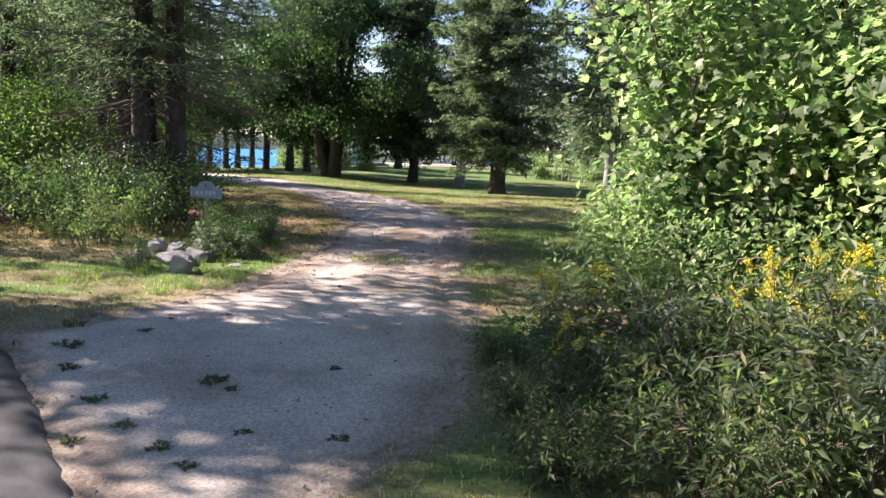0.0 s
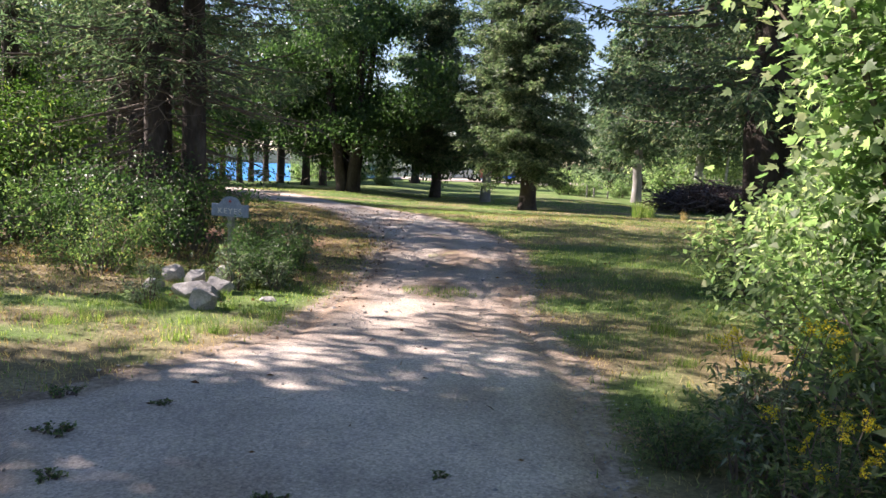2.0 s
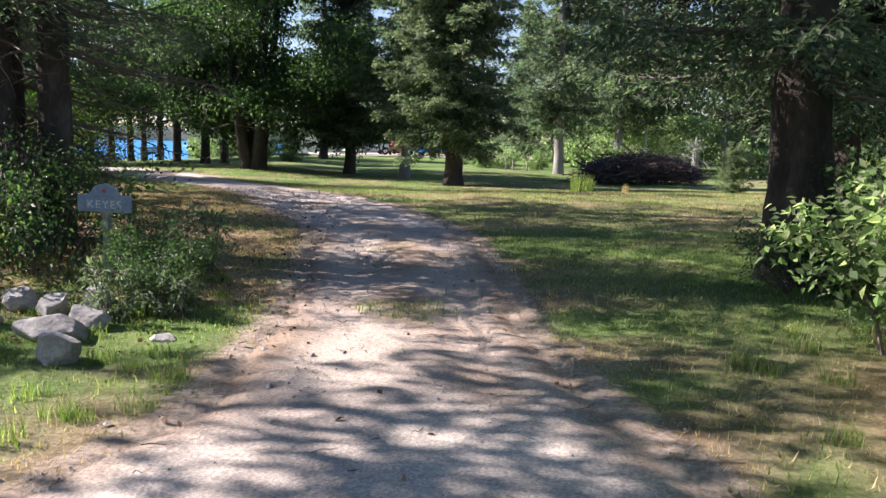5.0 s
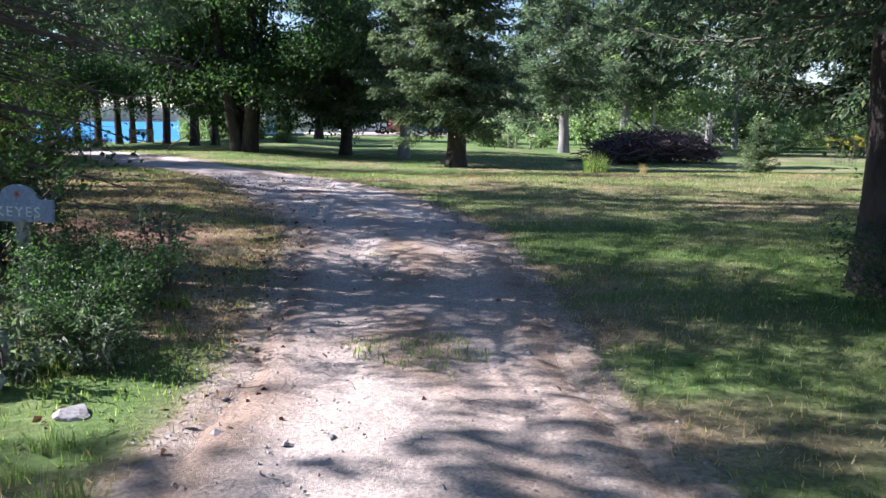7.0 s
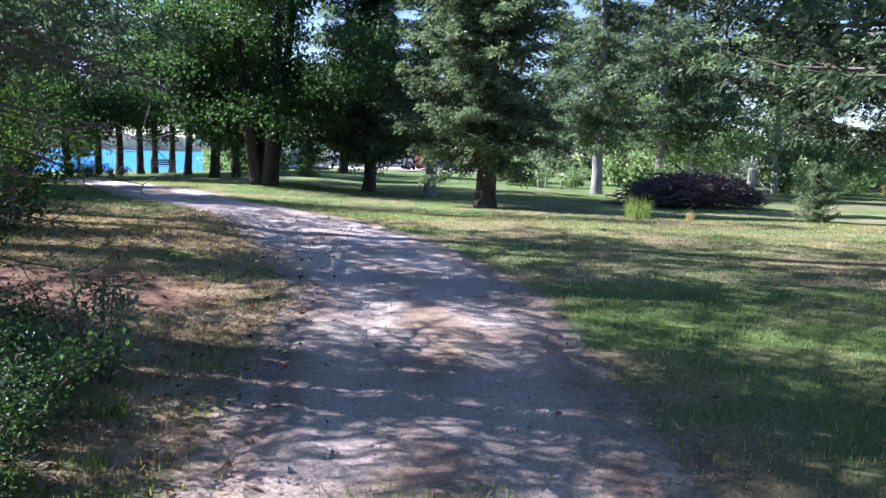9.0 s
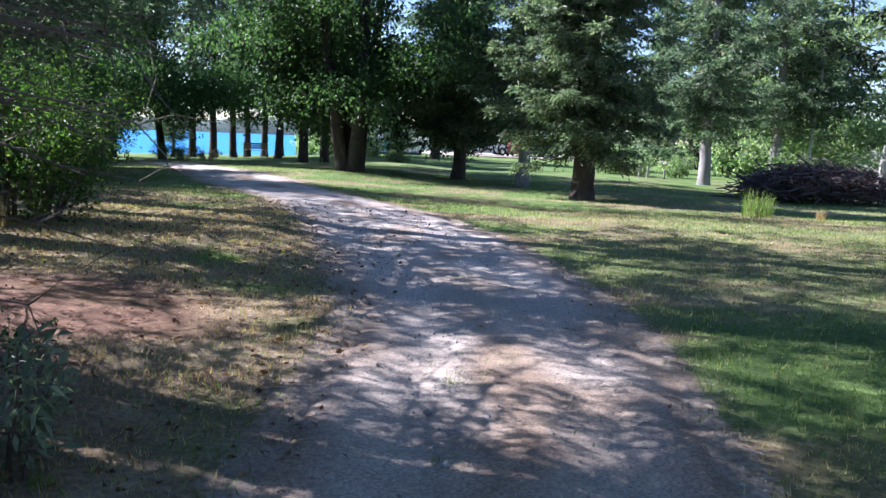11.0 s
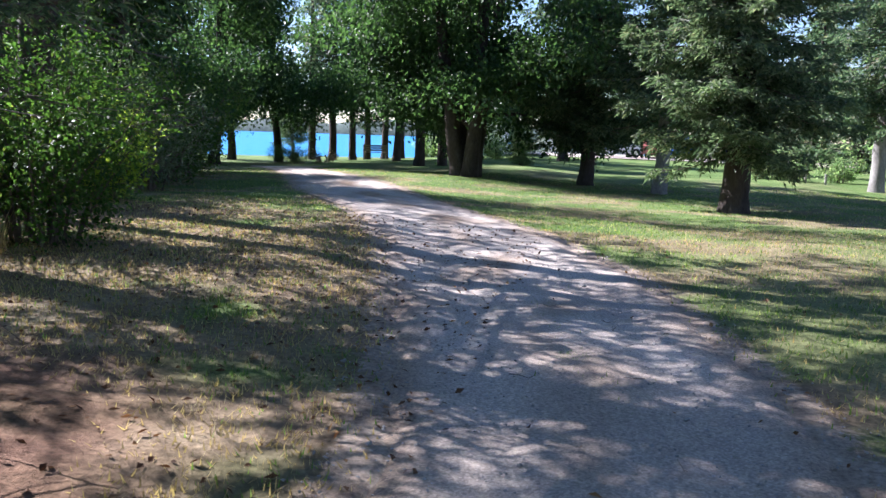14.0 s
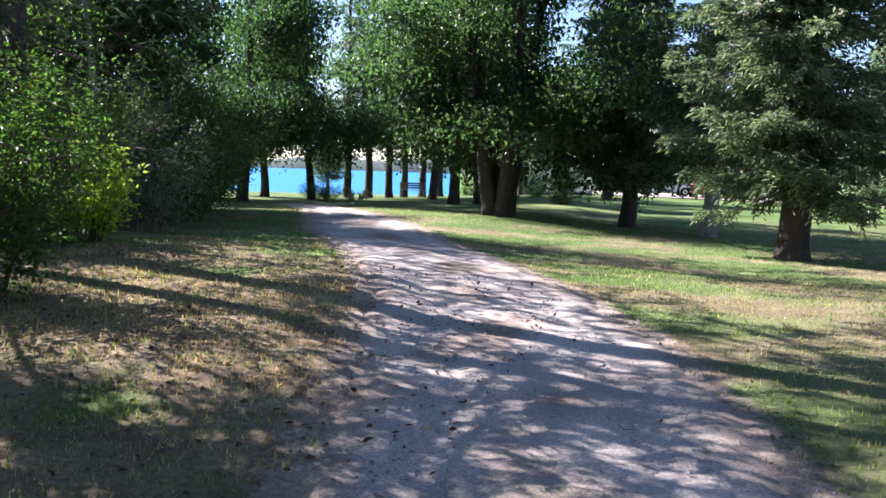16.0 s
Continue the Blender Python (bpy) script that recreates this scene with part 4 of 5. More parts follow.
def name_sign(x, y, turn):
    """A painted name board with a domed top on a weathered post."""
    ob = new("name_sign")
    ob.matrix_world = pose(x, y, ground_z(x, y) - 0.08, 0, 1.5, turn)
    tagged(ob, "blue-grey painted name board with domed top on weathered post", "sign")
    w, z0, z1 = 0.235, 0.70, 0.85
    dome = [(0.115 * math.cos(a), z1 + 0.025 + 0.07 * math.sin(a)) for a in np.linspace(0, math.pi, 11)]
    outline = [(-w, z0), (w, z0), (w, z1), (0.14, z1), (0.128, z1 + 0.02)] + dome + [(-0.128, z1 + 0.02), (-0.14, z1), (-w, z1)]
    part("board", extruded(outline, -0.05, -0.022), SIGN_PAINT, ob)
    post = part("post", bevelled(-0.032, 0.032, -0.02, 0.044, -0.1, 0.84, 0.006), POST_WOOD, ob, "weathered grey wooden post")
    bracket = [(-0.045, 0.70), (-0.02, 0.64), (-0.04, 0.6), (-0.02, 0.55), (0.02, 0.55), (0.04, 0.6), (0.02, 0.64), (0.045, 0.70)]
    part("bracket", extruded(bracket, -0.045, -0.022), POST_WOOD, ob)
    text = bpy.data.curves.new("letters", "FONT")
    text.body, text.size, text.extrude, text.align_x, text.space_character = "KEYES", 0.095, 0.002, "CENTER", 1.25
    tmp = new("letters_source", text)
    bpy.context.view_layer.update()
    me = bpy.data.meshes.new_from_object(tmp.evaluated_get(bpy.context.evaluated_depsgraph_get()))
    bpy.data.objects.remove(tmp)
    me.materials.clear()
    me.materials.append(LETTERING)
    letters = part("lettering", me, LETTERING, ob, "white painted letters")
    letters.matrix_local = pose(0, -0.053, 0.735, 90, 0, 0)
    star = bmesh.new()
    for k in range(4):
        a = math.pi * k / 4
        c, s = math.cos(a), math.sin(a)
        r, q = 0.034, 0.005
        for y in (-0.053,):
            star.faces.new([star.verts.new((u * c - v * s, y - 0.0004 * k, z1 + 0.035 + u * s + v * c)) for u, v in ((-r, 0), (0, -q), (r, 0), (0, q))])
    part("ornament", star, RED_PAINT, ob, "red painted star ornament")
    return ob


name_sign(-3.4, 11.35, -8)


def boulder(x, y, w, d, h, turn, seed, label):
    rng = np.random.default_rng(seed)
    bm = bmesh.new()
    bmesh.ops.create_icosphere(bm, subdivisions=4, radius=0.5)
    planes = [unit(rng.normal(size=3) * np.array([1, 1, 0.8])) for k in range(14)]
    for v in bm.verts:
        c = np.array(v.co)
        for pl in planes:
            over = c @ pl - 0.31
            if over > 0:
                c = c - pl * over * 0.95
        n1 = noise.noise(Vector(c * 3) + Vector((seed, 0, 0)))
        n2 = noise.noise(Vector(c * 11) + Vector((0, seed, 0)))
        c = c * (1 + 0.09 * n1 + 0.035 * n2)
        v.co = Vector((c[0] * w * 1.12, c[1] * d * 1.12, c[2] * h * 1.12 + h * 0.24))
    ob = part("boulder", bm, STONE)
    ob.matrix_world = pose(x, y, ground_z(x, y), 0, 0, turn)
    return tagged(ob, label, "rock", "rockery")


boulder(-2.98, 9.0, 0.34, 0.3, 0.27, 20, 1, "pale grey granite boulder on the grass")
boulder(-3.22, 9.55, 0.5, 0.4, 0.26, -10, 2, "broad flat grey boulder in the rockery")
boulder(-3.72, 10.3, 0.32, 0.3, 0.27, 40, 3, "rounded brownish boulder under the shrubs")
boulder(-3.42, 10.15, 0.32, 0.26, 0.27, 75, 4, "leaning grey boulder in the rockery")
boulder(-3.12, 10.2, 0.3, 0.26, 0.28, 130, 5, "pointed grey boulder beside the weeds")
boulder(-3.1, 9.85, 0.3, 0.28, 0.24, 10, 6, "small pale boulder at the grass edge")
boulder(-3.75, 9.75, 0.26, 0.24, 0.14, 60, 7, "small grey boulder half sunk in grass")
boulder(-2.5, 9.5, 0.2, 0.2, 0.06, 0, 8, "flat stone flush with the grass")


def tuft_mesh(n, h, spread, seed, mat, width=0.012, arch=0.5):
    rng = np.random.default_rng(seed)
    g = Geo()
    for k in range(n):
        a, r = rng.random() * 6.28, spread * np.sqrt(rng.random())
        hh, lean = h * rng.uniform(0.5, 1.1), rng.uniform(0.1, arch)
        b2 = rng.random() * 6.28
        o = np.array([np.cos(b2), np.sin(b2), 0])
        s = np.linspace(0, 1, 4)
        c = np.array([np.cos(a) * r, np.sin(a) * r, 0]) + o * (s ** 2 * lean * hh)[:, None] + np.array([0, 0, hh]) * (s - 0.25 * lean * s ** 2)[:, None]
        side = np.array([-o[1], o[0], 0]) * width / 2
        wd = (1 - s ** 2)[:, None]
        v = np.concatenate([c - side * wd, (c + side * wd)[::-1]])
        g.add(v, [(0, 1, 6, 7), (1, 2, 5, 6), (2, 3, 4, 5)])
    return g.mesh("blades", mat)


def tuft(x, y, me, label, scale=1.0, turn=0, group="grass tufts"):
    ob = new("grass_tuft", me)
    ob.matrix_world = pose(x, y, ground_z(x, y), 0, 0, turn) @ Matrix.Scale(scale, 4)
    return tagged(ob, label, "grass", group, kind="stuff" if group in ("rough grass", "gravel tufts") else "")


TUFT = tuft_mesh(120, 0.7, 0.22, 61, GRASS, 0.014)
TUFT_LOW = tuft_mesh(90, 0.06, 0.2, 62, GRASS, 0.006, 1.2)
TUFT_DRY = tuft_mesh(70, 0.4, 0.12, 63, STRAW, 0.008)
tuft(5.1, 26.7, TUFT, "tall arching green grass tuft on the lawn", 1.0)
tuft(5.5, 27.0, TUFT, "tall arching green grass tuft on the lawn", 0.8, 80)
tuft(6.4, 26.3, TUFT_DRY, "small tuft of dry pale grass", 0.8)
tuft(-7.2, 18.6, TUFT_DRY, "bent dry grass stalks beside the shrubs", 1.6, 40)
tuft(-6.9, 18.9, TUFT_DRY, "bent dry grass stalks beside the shrubs", 1.4, 120)
for x, y, k in ((-0.95, 10.35, 1.3), (-0.7, 10.5, 1.2), (-0.8, 10.15, 0.9), (-1.1, 10.6, 0.8), (-0.5, 10.3, 0.7), (-0.9, 13.8, 0.8), (-0.7, 14.2, 0.6), (-0.95, 12.6, 0.5), (-0.75, 12.2, 0.6), (-0.75, 9.9, 0.6), (-1.0, 17.2, 0.6)):
    tuft(x, y, TUFT_LOW, "low tuft of grass growing in the gravel", k, x * 900, "gravel tufts")
ROUGH = tuft_mesh(90, 0.22, 0.2, 66, GRASS, 0.008, 0.9)
trng = np.random.default_rng(67)
for k in range(46):
    x, y = trng.uniform(-4.3, -2.1), trng.uniform(7.6, 12.4)
    if off_lane(x, y) > 0.15:
        tuft(x, y, ROUGH, "rough green grass tuft beside the boulders", trng.uniform(0.3, 0.6), trng.uniform(0, 360), "rough grass")
for k in range(34):
    x, y = trng.uniform(1.0, 2.8), trng.uniform(3.2, 9.5)
    if off_lane(x, y) > 0.6:
        tuft(x, y, ROUGH, "rough green grass tuft below the thicket", trng.uniform(0.3, 0.6), trng.uniform(0, 360), "rough grass")
FLOWER_PALE = bush_meshes(0.5, 0.5, 64, 420, 0.07, LEAF_SILVER, stems=9, lance=0.3)
plant("weed_clump", FLOWER_PALE, "pale sunlit weed among the boulders", "weeds", -2.95, 10.0, 0, 0.9)
plant("weed_clump", FLOWER_PALE, "pale leafy weed beside the boulders", "weeds", -2.55, 10.2, 50, 0.7)
plant("weed_clump", FLOWER_PALE, "pale weed at the foot of the boulders", "weeds", -3.55, 9.1, 90, 0.8)
plant("weed_clump", FLOWER_PALE, "leafy weed at the edge of the shade", "weeds", -2.75, 12.2, 90, 1.3)
PINKS = bush_meshes(1.2, 0.6, 65, 500, 0.1, PINK, stems=12)
plant("flower_bed", PINKS, "pink flowering bush above the lake", "flowers", -14.6, 49.5, 0, 1.0)

PATCH = bush_meshes(0.14, 0.045, 68, 200, 0.016, LEAF_WEED, stems=12)
pw = plant("weed_patch", PATCH, "low dark weeds sprouting from the gravel", "weeds", -1.62, 4.0, 0, 0.8, group="gravel weeds")
for x, y, a, k in ((-1.8, 3.78, 40, 0.7), (-1.95, 4.4, 90, 0.9), (-1.35, 3.72, 130, 0.8), (-2.4, 5.0, 170, 0.9), (-2.65, 5.55, 210, 1.2), (-1.0, 3.95, 250, 0.6), (-1.4, 4.8, 290, 1.1),
                   (-1.25, 4.68, 330, 0.6), (-2.9, 6.2, 60, 1.2), (-2.3, 6.1, 100, 0.7), (-0.7, 5.2, 140, 0.6), (-1.15, 3.5, 180, 0.7), (-0.5, 3.9, 220, 0.7)):
    again(pw, x, y, a, k)

# young fir on the lawn
FIR = spruce_meshes(1.85, 0.1, 0.62, 0.03, 71, 0.09, 10, 26.0, -0.2, card=0.55, nc=8, wide=1.0, twig=0.38, brush=True, needles=NEEDLES_PALE)
plant("fir_sapling", FIR, "young silvery green fir sapling on the lawn", "tree", 10.05, 27.2, 0, 0.85)
plant("fir_sapling", FIR, "young dark fir sapling under the trees", "tree", -5.2, 52, 0, 1.3)


def brush_pile(x, y):
    rng = np.random.default_rng(81)
    g = Geo()
    for k in range(900):
        a, r = rng.random() * 6.28, np.sqrt(rng.random())
        px, py = np.cos(a) * r * 2.45, np.sin(a) * r * 1.5
        top = 1.25 * max(0.0, 1 - (px / 2.65) ** 2) ** 0.6 * max(0.05, 1 - (py / 1.8) ** 2) ** 0.5
        z = top * rng.uniform(0.15, 1.0)
        az, ln = rng.normal() * 0.9, rng.uniform(0.6, 1.9)
        d = np.array([np.cos(az), np.sin(az), rng.normal() * 0.25])
        s = np.linspace(-0.5, 0.5, 4)
        pts = np.array([px, py, z]) + d * (s * ln)[:, None] + rng.normal(size=(4, 3)) * 0.07
        pts[:, 2] = np.maximum(pts[:, 2], 0.02)
        tube(g, pts, np.linspace(rng.uniform(0.008, 0.028), 0.005, 4), 4)
    ob = new("brush_pile")
    ob.matrix_world = pose(x, y, ground_z(x, y), 0, 0, -4)
    tagged(ob, "long heap of cut dead branches on the lawn", "brush pile")
    me = part("stickwork", g, PILE_TWIG, ob)
    me["kind"] = "stuff"
    leaf = Geo()
    m = 9000
    a, r = rng.random(m) * 6.28, np.sqrt(rng.random(m))
    px, py = np.cos(a) * r * 2.45, np.sin(a) * r * 1.5
    top = 1.25 * np.maximum(0, 1 - (px / 2.65) ** 2) ** 0.6 * np.maximum(0.05, 1 - (py / 1.8) ** 2) ** 0.5
    p = np.stack([px, py, top * rng.uniform(0.1, 0.98, m)], 1)
    cards(leaf, p, rng.normal(size=(m, 3)), rng.normal(size=(m, 3)), rng.uniform(0.06, 0.16, m), rng.uniform(0.03, 0.07, m))
    lf = part("dead_foliage", leaf, DEAD_LEAF, ob)
    lf["kind"] = "stuff"


PILE_TWIG = surface("cut_branches", [(0.3, (0.065, 0.052, 0.05)), (0.7, (0.17, 0.14, 0.13))], 2.0, 30.0, 0.95, 0.01, 0.5)
DEAD_LEAF = foliage("dead_leaves", [(0.0, (0.05, 0.032, 0.035)), (0.6, (0.09, 0.06, 0.055)), (1.0, (0.14, 0.1, 0.08))], 0.1, 0.9, (0.8, 0.6, 0.5))
brush_pile(10.45, 36.2)

# standing dead trunk behind the pile
SNAG = broadleaf_meshes(2.5, 0.9, 0.2, 24, 1, 1.2, 300, 0.1, LEAF_SILVER, BARK_GREY, 0.2, 0.3)
plant("dead_tree", SNAG, "pale lichen-covered dead trunk behind the brush pile", "tree", 14.6, 40.5, 0)


# ---- houses, cars and seats beyond the lawn ----
def house(x, y, w, d, wall_h, ridge, turn, label, windows):
    ob = new("house")
    ob.matrix_world = pose(x, y, ground_z(x, y) - 0.1, 0, 0, turn)
    tagged(ob, label, "house")
    gable = [(-w / 2, -1.5), (w / 2, -1.5), (w / 2, wall_h), (0, ridge), (-w / 2, wall_h)]
    part("wall", extruded(gable, -d / 2, d / 2, 0), WHITE_PAINT, ob)
    for k in range(int(wall_h / 0.2)):
        part("clapboard", bevelled(-w / 2 - 0.012, w / 2 + 0.012, -d / 2 - 0.02, -d / 2 - 0.003, 0.1 + k * 0.2, 0.29 + k * 0.2, 0.004), WHITE_PAINT, ob)
    for sgn in (-1, 1):
        slope = math.atan2(ridge - wall_h, w / 2)
        ln = (w / 2) / math.cos(slope) + 0.4
        bm = bevelled(0, ln, -d / 2 - 0.35, d / 2 + 0.35, 0.0, 0.14, 0.01)
        bmesh.ops.transform(bm, matrix=Matrix.Translation((0, 0, ridge)) @ Matrix.Rotation(slope, 4, "Y"), verts=bm.verts[:])
        if sgn < 0:
            bmesh.ops.transform(bm, matrix=Matrix.Diagonal((-1, 1, 1, 1)), verts=bm.verts[:])
            bmesh.ops.reverse_faces(bm, faces=bm.faces[:])
        part("roof", bm, ROOFING, ob)
    for wx, wz, ww, wh in windows:
        f = bmesh.new()
        for a in ((wx - ww / 2 - 0.08, wx - ww / 2, wz - 0.08, wz + wh + 0.08), (wx + ww / 2, wx + ww / 2 + 0.08, wz - 0.08, wz + wh + 0.08),
                  (wx - ww / 2, wx + ww / 2, wz - 0.08, wz), (wx - ww / 2, wx + ww / 2, wz + wh, wz + wh + 0.08), (wx - 0.025, wx + 0.025, wz, wz + wh),
                  (wx - ww / 2, wx + ww / 2, wz + wh / 2 - 0.025, wz + wh / 2 + 0.025)):
            box(f, a[0], a[1], -d / 2 - 0.06, -d / 2 - 0.022, a[2], a[3])
        win = part("window", f, WHITE_PAINT, ob)
        pane = bmesh.new()
        box(pane, wx - ww / 2, wx + ww / 2, -d / 2 - 0.04, -d / 2 - 0.026, wz, wz + wh)
        part("pane", pane, GLASS_DARK, win)
    return ob


house(-11.9, 74, 6.2, 8, 2.6, 4.4, 4, "white clapboard house with a grey gabled roof above the lake", ((-1.6, 0.9, 0.9, 1.2), (1.5, 0.9, 0.9, 1.2), (0, 2.9, 0.7, 0.8)))
house(-3.4, 88, 10, 8, 2.6, 5.2, -6, "white house with a broad grey roof behind the parking place", ((-3.4, 0.9, 1.0, 1.2), (-1.2, 0.9, 1.0, 1.2), (1.6, 0.9, 1.0, 1.2), (3.6, 0.9, 1.0, 1.2)))


def parking():
    g = Geo()
    xs, ys = np.linspace(-9, 16, 60), np.linspace(72, 80, 18)
    gx, gy = np.meshgrid(xs, ys)
    gy = gy + 0.5 * np.sin(gx * 0.7) * 0.3
    idx = np.arange(gx.size).reshape(gx.shape)
    g.add(np.stack([gx.ravel(), gy.ravel(), height(gx, gy).ravel() + 0.06], 1), np.stack([idx[:-1, :-1], idx[:-1, 1:], idx[1:, 1:], idx[1:, :-1]], -1).reshape(-1, 4))
    tagged(part("pavement", g, GRAVEL, smooth=True), "pale gravel parking place before the houses", "parking place", kind="structure")


parking()


def car(x, y, turn, paint, label):
    ob = new("car")
    ob.matrix_world = pose(x, y, ground_z(x, y) + 0.06, 0, 0, turn)
    tagged(ob, label, "car", "parked cars")
    lower = [(-2.15, 0.3), (2.15, 0.3), (2.2, 0.62), (2.05, 0.86), (1.05, 0.96), (-1.95, 0.98), (-2.2, 0.8)]
    part("body", extruded(lower, -0.87, 0.87, 0.07), paint, ob, smooth=False)
    cab = [(-1.9, 0.97), (1.0, 0.95), (0.35, 1.5), (-1.35, 1.55)]
    part("cabin", extruded(cab, -0.74, 0.74, 0.07), paint, ob)
    for sy in (-1, 1):
        for pane in ([(-1.6, 1.02), (-0.5, 1.02), (-0.5, 1.44), (-1.28, 1.45)], [(-0.42, 1.02), (0.75, 1.02), (0.3, 1.42), (-0.42, 1.44)]):
            bm = extruded(pane, -0.01, 0.01, 0)
            o = part("side_window", bm, GLASS_DARK, ob)
            o.matrix_local = pose(0, sy * 0.745, 0)
    for wx in (-1.35, 1.35):
        for sy in (-1, 1):
            bm = bmesh.new()
            bmesh.ops.create_cone(bm, cap_ends=True, segments=20, radius1=0.33, radius2=0.33, depth=0.2)
            bmesh.ops.bevel(bm, geom=[e for e in bm.edges if abs(e.verts[0].co.z - e.verts[1].co.z) < 1e-5], offset=0.03, segments=2, affect="EDGES")
            t = part("wheel", bm, RUBBER, ob)
            t.matrix_local = pose(wx, sy * 0.8, 0.33, 90, 0, 0)
            bm = bmesh.new()
            bmesh.ops.create_cone(bm, cap_ends=True, segments=14, radius1=0.2, radius2=0.17, depth=0.215)
            part("rim", bm, CHROME, t)
    for wx in (2.16,):
        for sy in (-0.6, 0.6):
            part("headlight", bevelled(wx - 0.06, wx + 0.02, sy - 0.16, sy + 0.16, 0.6, 0.74, 0.02), CHROME, ob)


car(-0.4, 75, 12, CAR_WHITE, "white car parked on the gravel")
car(2.6, 76.5, 80, CAR_RED, "faded red car parked on the gravel")
car(5.9, 75, 30, CAR_BLUE, "bright blue car parked on the gravel")


def bench(x, y, turn):
    ob = new("bench")
    ob.matrix_world = pose(x, y, ground_z(x, y), 0, 0, turn)
    tagged(ob, "weathered wooden bench facing the lake", "bench")
    for k in range(3):
        part("seat_slat", bevelled(-0.75, 0.75, -0.2 + k * 0.14, -0.08 + k * 0.14, 0.42, 0.45), BENCH_WOOD, ob)
    for k in range(3):
        part("back_slat", bevelled(-0.75, 0.75, -0.24, -0.21, 0.52 + k * 0.13, 0.62 + k * 0.13), BENCH_WOOD, ob)
    for sx in (-0.68, 0.68):
        part("leg", bevelled(sx - 0.04, sx + 0.04, -0.3, -0.24, -0.05, 0.92), BENCH_WOOD, ob)
        part("leg", bevelled(sx - 0.04, sx + 0.04, 0.14, 0.2, -0.05, 0.62), BENCH_WOOD, ob)
        part("armrest", bevelled(sx - 0.045, sx + 0.045, -0.24, 0.24, 0.62, 0.65), BENCH_WOOD, ob)


bench(-14.75, 58.8, 20)


def picnic_table(x, y, turn):
    ob = new("picnic_table")
    ob.matrix_world = pose(x, y, ground_z(x, y), 0, 0, turn)
    tagged(ob, "brown wooden picnic table under the trees", "table")
    for k in range(5):
        part("plank", bevelled(-0.9, 0.9, -0.37 + k * 0.15, -0.23 + k * 0.15, 0.71, 0.75), BENCH_WOOD, ob)
    for sy in (-0.68, 0.68):
        for k in (-0.07, 0.07):
            part("bench_plank", bevelled(-0.9, 0.9, sy + k - 0.065, sy + k + 0.065, 0.41, 0.45), BENCH_WOOD, ob)
    for sx in (-0.65, 0.65):
        part("brace", bevelled(sx - 0.025, sx + 0.025, -0.78, 0.78, 0.34, 0.41), BENCH_WOOD, ob)
        for s2 in (-1, 1):
            bm = bevelled(sx - 0.028, sx + 0.028, -0.045, 0.045, -0.06, 0.82)
            bmesh.ops.transform(bm, matrix=Matrix.Translation((0, s2 * 0.55, 0)) @ Matrix.Rotation(s2 * 0.5, 4, "X"), verts=bm.verts[:])
            part("leg", bm, BENCH_WOOD, ob)


picnic_table(-8.0, 50, 15)
for k, (x, y) in enumerate(((7.3, 50.0), (7.8, 50.4), (8.6, 50.2))):
    p = part("garden_post", bevelled(-0.045, 0.045, -0.045, 0.045, -0.1, 0.75 - 0.15 * k, 0.01), POST_WOOD)
    p.matrix_world = pose(x, y, ground_z(x, y))
    tagged(p, "short pale garden post among the shrubs", "post", "garden posts")


# ---- grass, gravel and litter ----
def scatter(n, x0, x1, y0, y1, rng, keep):
    x, y = rng.uniform(x0, x1, n), rng.uniform(y0, y1, n)
    k = keep(x, y)
    return x[k], y[k]


def blades(name, label, x, y, h, w, mat, rng, lean=0.8):
    n = len(x)
    z = height(x, y)
    p = np.stack([x, y, z - 0.005], 1)
    a = rng.random(n) * 2 * np.pi
    d = np.stack([np.cos(a) * lean, np.sin(a) * lean, np.ones(n)], 1) * np.stack([rng.random(n)] * 2 + [np.ones(n)], 1)
    b = rng.random(n) * 2 * np.pi
    side = np.stack([np.cos(b), np.sin(b), np.zeros(n)], 1) * (w / 2)[:, None]
    v = np.stack([p - side, p + side, p + unit(d) * h[:, None]], 1).reshape(-1, 3)
    g = Geo()
    g.add(v, np.arange(3 * n).reshape(-1, 3))
    return tagged(part(name, g, mat), label, "grass", kind="stuff")


rng = np.random.default_rng(91)


def lawn_keep(x, y):
    off = off_lane(x, y)
    return (off > rng.uniform(-0.12, 0.3, len(x))) & (road_side(x, y) < -0.15)


gx, gy = [], []
for n, box4 in ((80000, (-7, 6, 3, 15)), (84000, (-9, 13, 15, 27)), (36000, (-14, 12, 27, 42)), (30000, (-7, -1.6, 10, 22))):
    a, b_ = scatter(n, *box4, rng, lawn_keep)
    gx.append(a)
    gy.append(b_)
gx, gy = np.concatenate(gx), np.concatenate(gy)
dry, ndl = dryness(gx, gy)
green = rng.random(len(gx)) > np.clip(dry * 0.85 + ndl, 0, 1)
far = 1 + np.clip(gy - 10, 0, 30) * 0.05
blades("lawn_grass", "short green lawn grass", gx[green], gy[green], rng.uniform(0.025, 0.06, green.sum()), rng.uniform(0.006, 0.012, green.sum()) * far[green], GRASS, rng)
straw = ~green & (rng.random(len(gx)) > np.maximum(ndl, 0.1))
blades("dry_lawn_grass", "short dry straw-coloured lawn grass", gx[straw], gy[straw], rng.uniform(0.025, 0.065, straw.sum()), rng.uniform(0.005, 0.011, straw.sum()) * far[straw], STRAW, rng, 1.6)

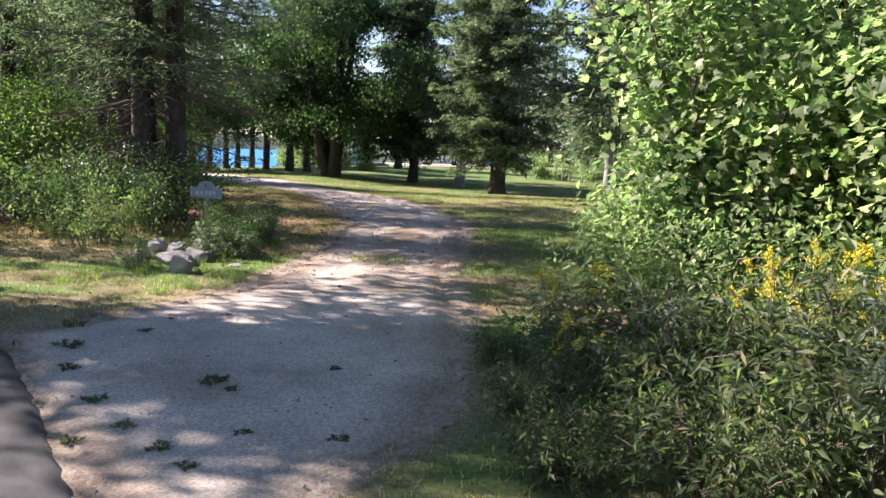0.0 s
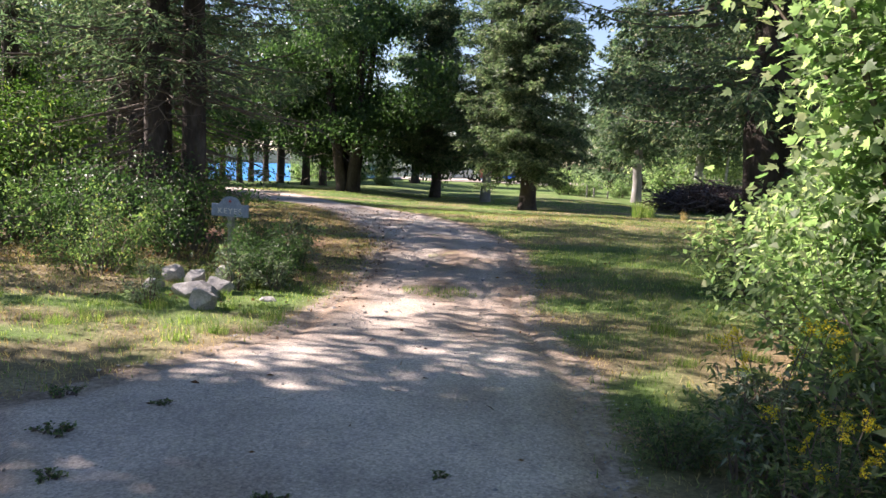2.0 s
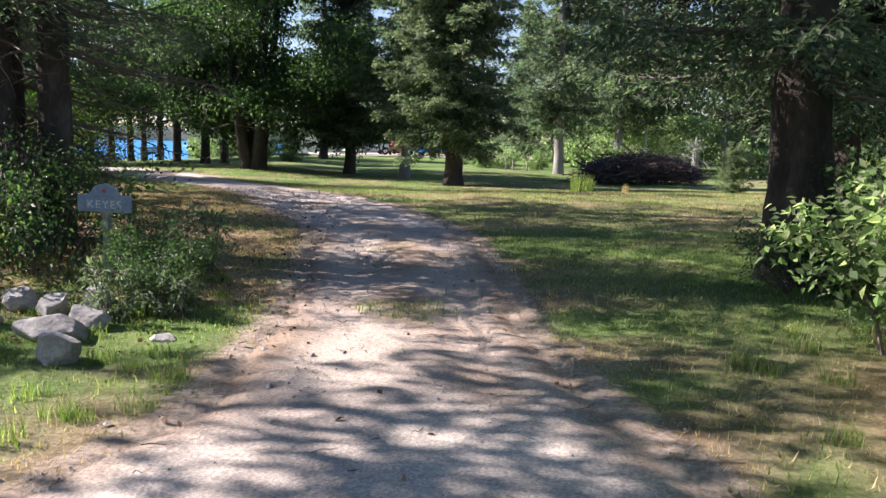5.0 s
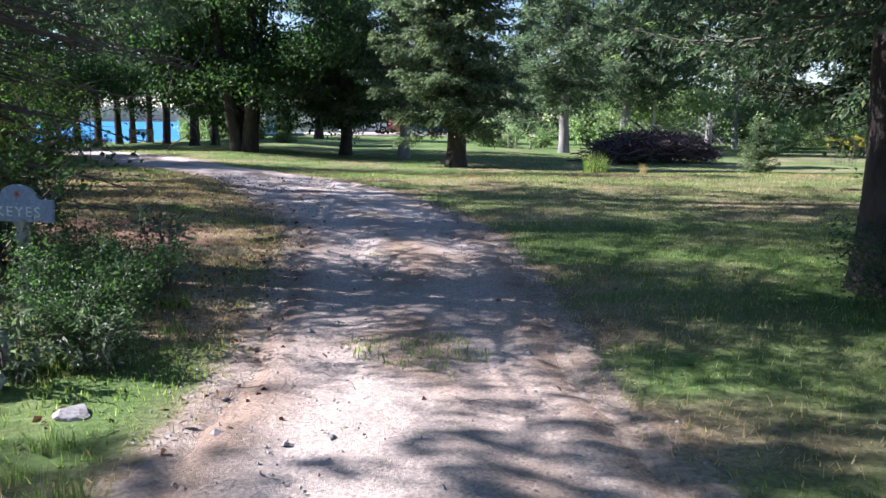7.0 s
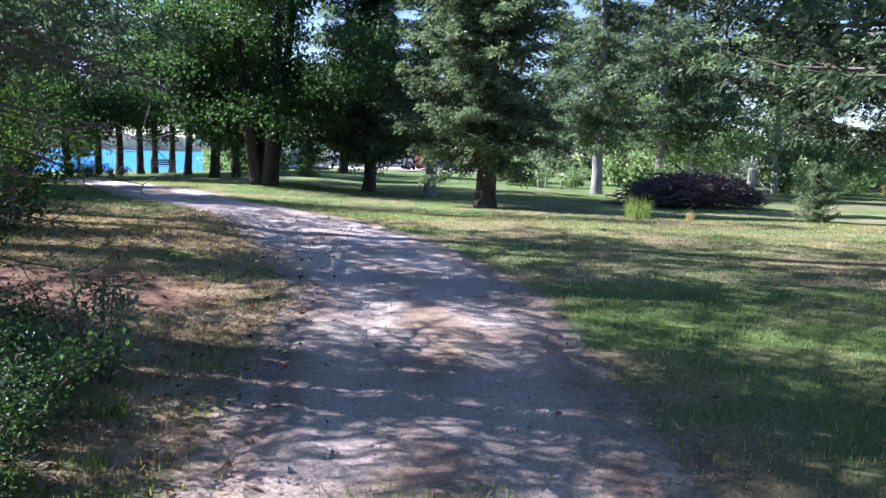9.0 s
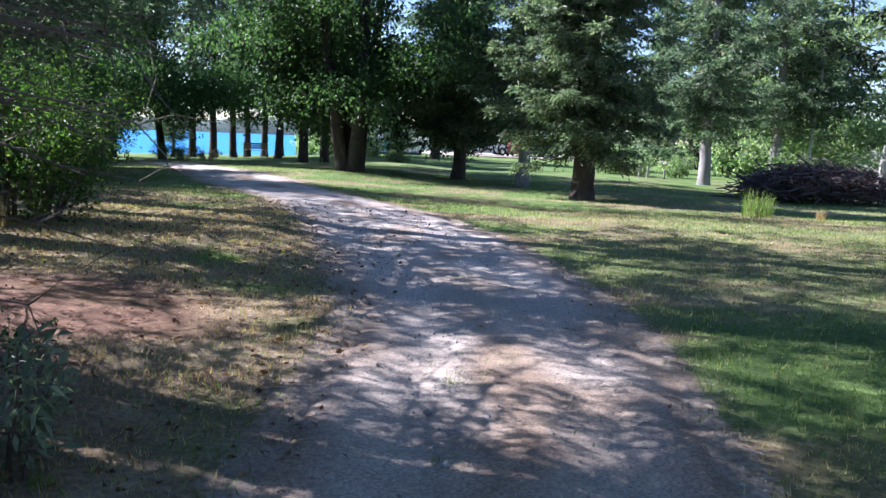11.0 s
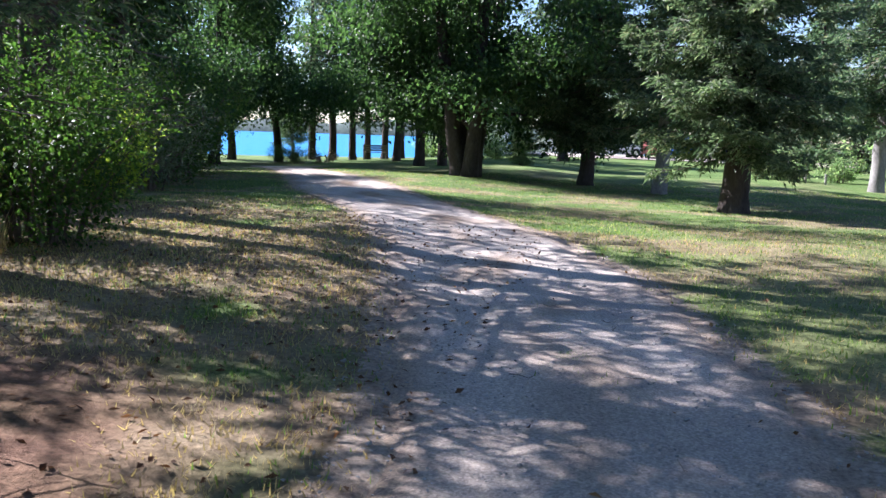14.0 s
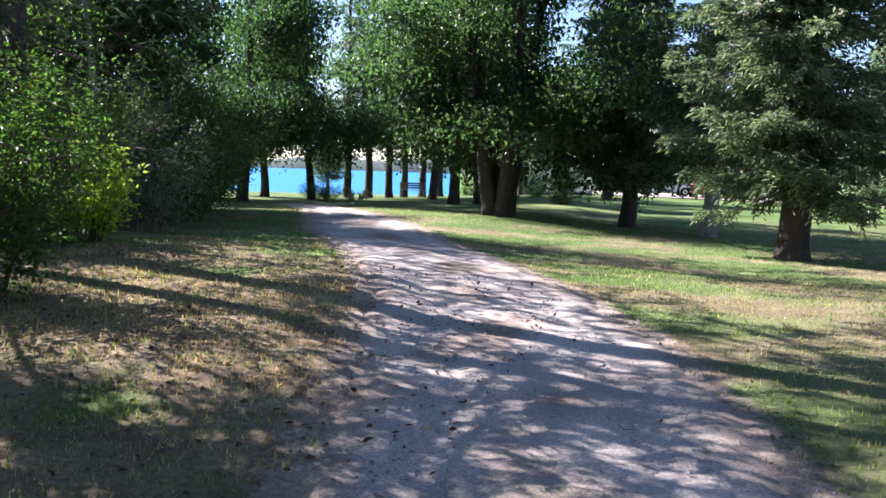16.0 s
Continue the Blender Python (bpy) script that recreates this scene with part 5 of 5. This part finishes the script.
mx, my = scatter(9000, -2.2, 0.5, 8.5, 30, rng, lambda a, b: np.abs(a - (lane_edges(b)[0] * 0.48 + lane_edges(b)[1] * 0.52)) < rng.exponential(0.14, len(a)))
pick = np.array([noise.noise((a * 1.3, b * 0.8, 21)) > 0.05 for a, b in zip(mx, my)])
mx, my = mx[pick], my[pick]
blades("verge_grass", "sparse grass along the crown of the drive", mx, my, rng.uniform(0.02, 0.06, len(mx)), rng.uniform(0.005, 0.01, len(mx)), GRASS, rng, 1.2)


def pebbles():
    n = 9000
    x, y = scatter(n, -3.6, 0.8, 3, 22, rng, lambda a, b: (off_lane(a, b) < 0.25) & (road_side(a, b) < 0.05))
    n = len(x)
    r = rng.uniform(0.004, 0.012, n) * (1 + (rng.random(n) > 0.97) * 1.5)
    base = np.array([(1, 0, 0), (-1, 0, 0), (0, 1, 0), (0, -1, 0), (0, 0, 1), (0, 0, -1)], float)
    jit = base[None] * rng.uniform(0.6, 1.3, (n, 6, 1)) + rng.normal(size=(n, 6, 3)) * 0.15
    v = jit * r[:, None, None] * np.array([1, 1, 0.65]) + np.stack([x, y, height(x, y) + 0.008], 1)[:, None]
    tri = np.array([(0, 2, 4), (2, 1, 4), (1, 3, 4), (3, 0, 4), (2, 0, 5), (1, 2, 5), (3, 1, 5), (0, 3, 5)])
    g = Geo()
    g.add(v.reshape(-1, 3), (tri[None] + 6 * np.arange(n)[:, None, None]).reshape(-1, 3))
    tagged(part("loose_stones", g, STONE), "loose grey stones scattered on the gravel", "stones", kind="stuff")


pebbles()


def litter():
    n = 11000
    x, y = scatter(n, -8, 5, 4, 24, rng, lambda a, b: rng.random(len(a)) < np.where((a < -1.6) & (b > 9), 0.85, 0.05))
    n = len(x)
    g = Geo()
    p = np.stack([x, y, height(x, y) + 0.015], 1)
    d = np.stack([rng.normal(size=n), rng.normal(size=n), rng.normal(size=n) * 0.3], 1)
    nn = np.array([0, 0, 1.0]) + rng.normal(size=(n, 3)) * 0.5
    cards(g, p, d, nn, rng.uniform(0.025, 0.07, n), rng.uniform(0.015, 0.04, n))
    tagged(part("leaf_litter", g, LITTER), "brown fallen leaves and cones on the grass", "leaf litter", kind="stuff")
    t = Geo()
    for k in range(120):
        x, y = rng.uniform(-6, 1.5), rng.uniform(6, 22)
        a, ln = rng.random() * 6.28, rng.uniform(0.05, 0.2)
        q = np.linspace(0, 1, 4)
        pts = np.stack([x + np.cos(a) * q * ln, y + np.sin(a) * q * ln, np.full(4, ground_z(x, y) + 0.018)], 1) + rng.normal(size=(4, 3)) * 0.008
        tube(t, pts, np.linspace(0.003, 0.0015, 4), 4)
    tagged(part("fallen_twigs", t, TWIG), "thin brown twigs fallen on the drive", "twigs", kind="stuff")


LITTER = foliage("brown_litter", [(0.0, (0.06, 0.035, 0.022)), (0.6, (0.14, 0.08, 0.045)), (1.0, (0.28, 0.18, 0.09))], 0.1, 0.9, (0.9, 0.6, 0.4))
litter()
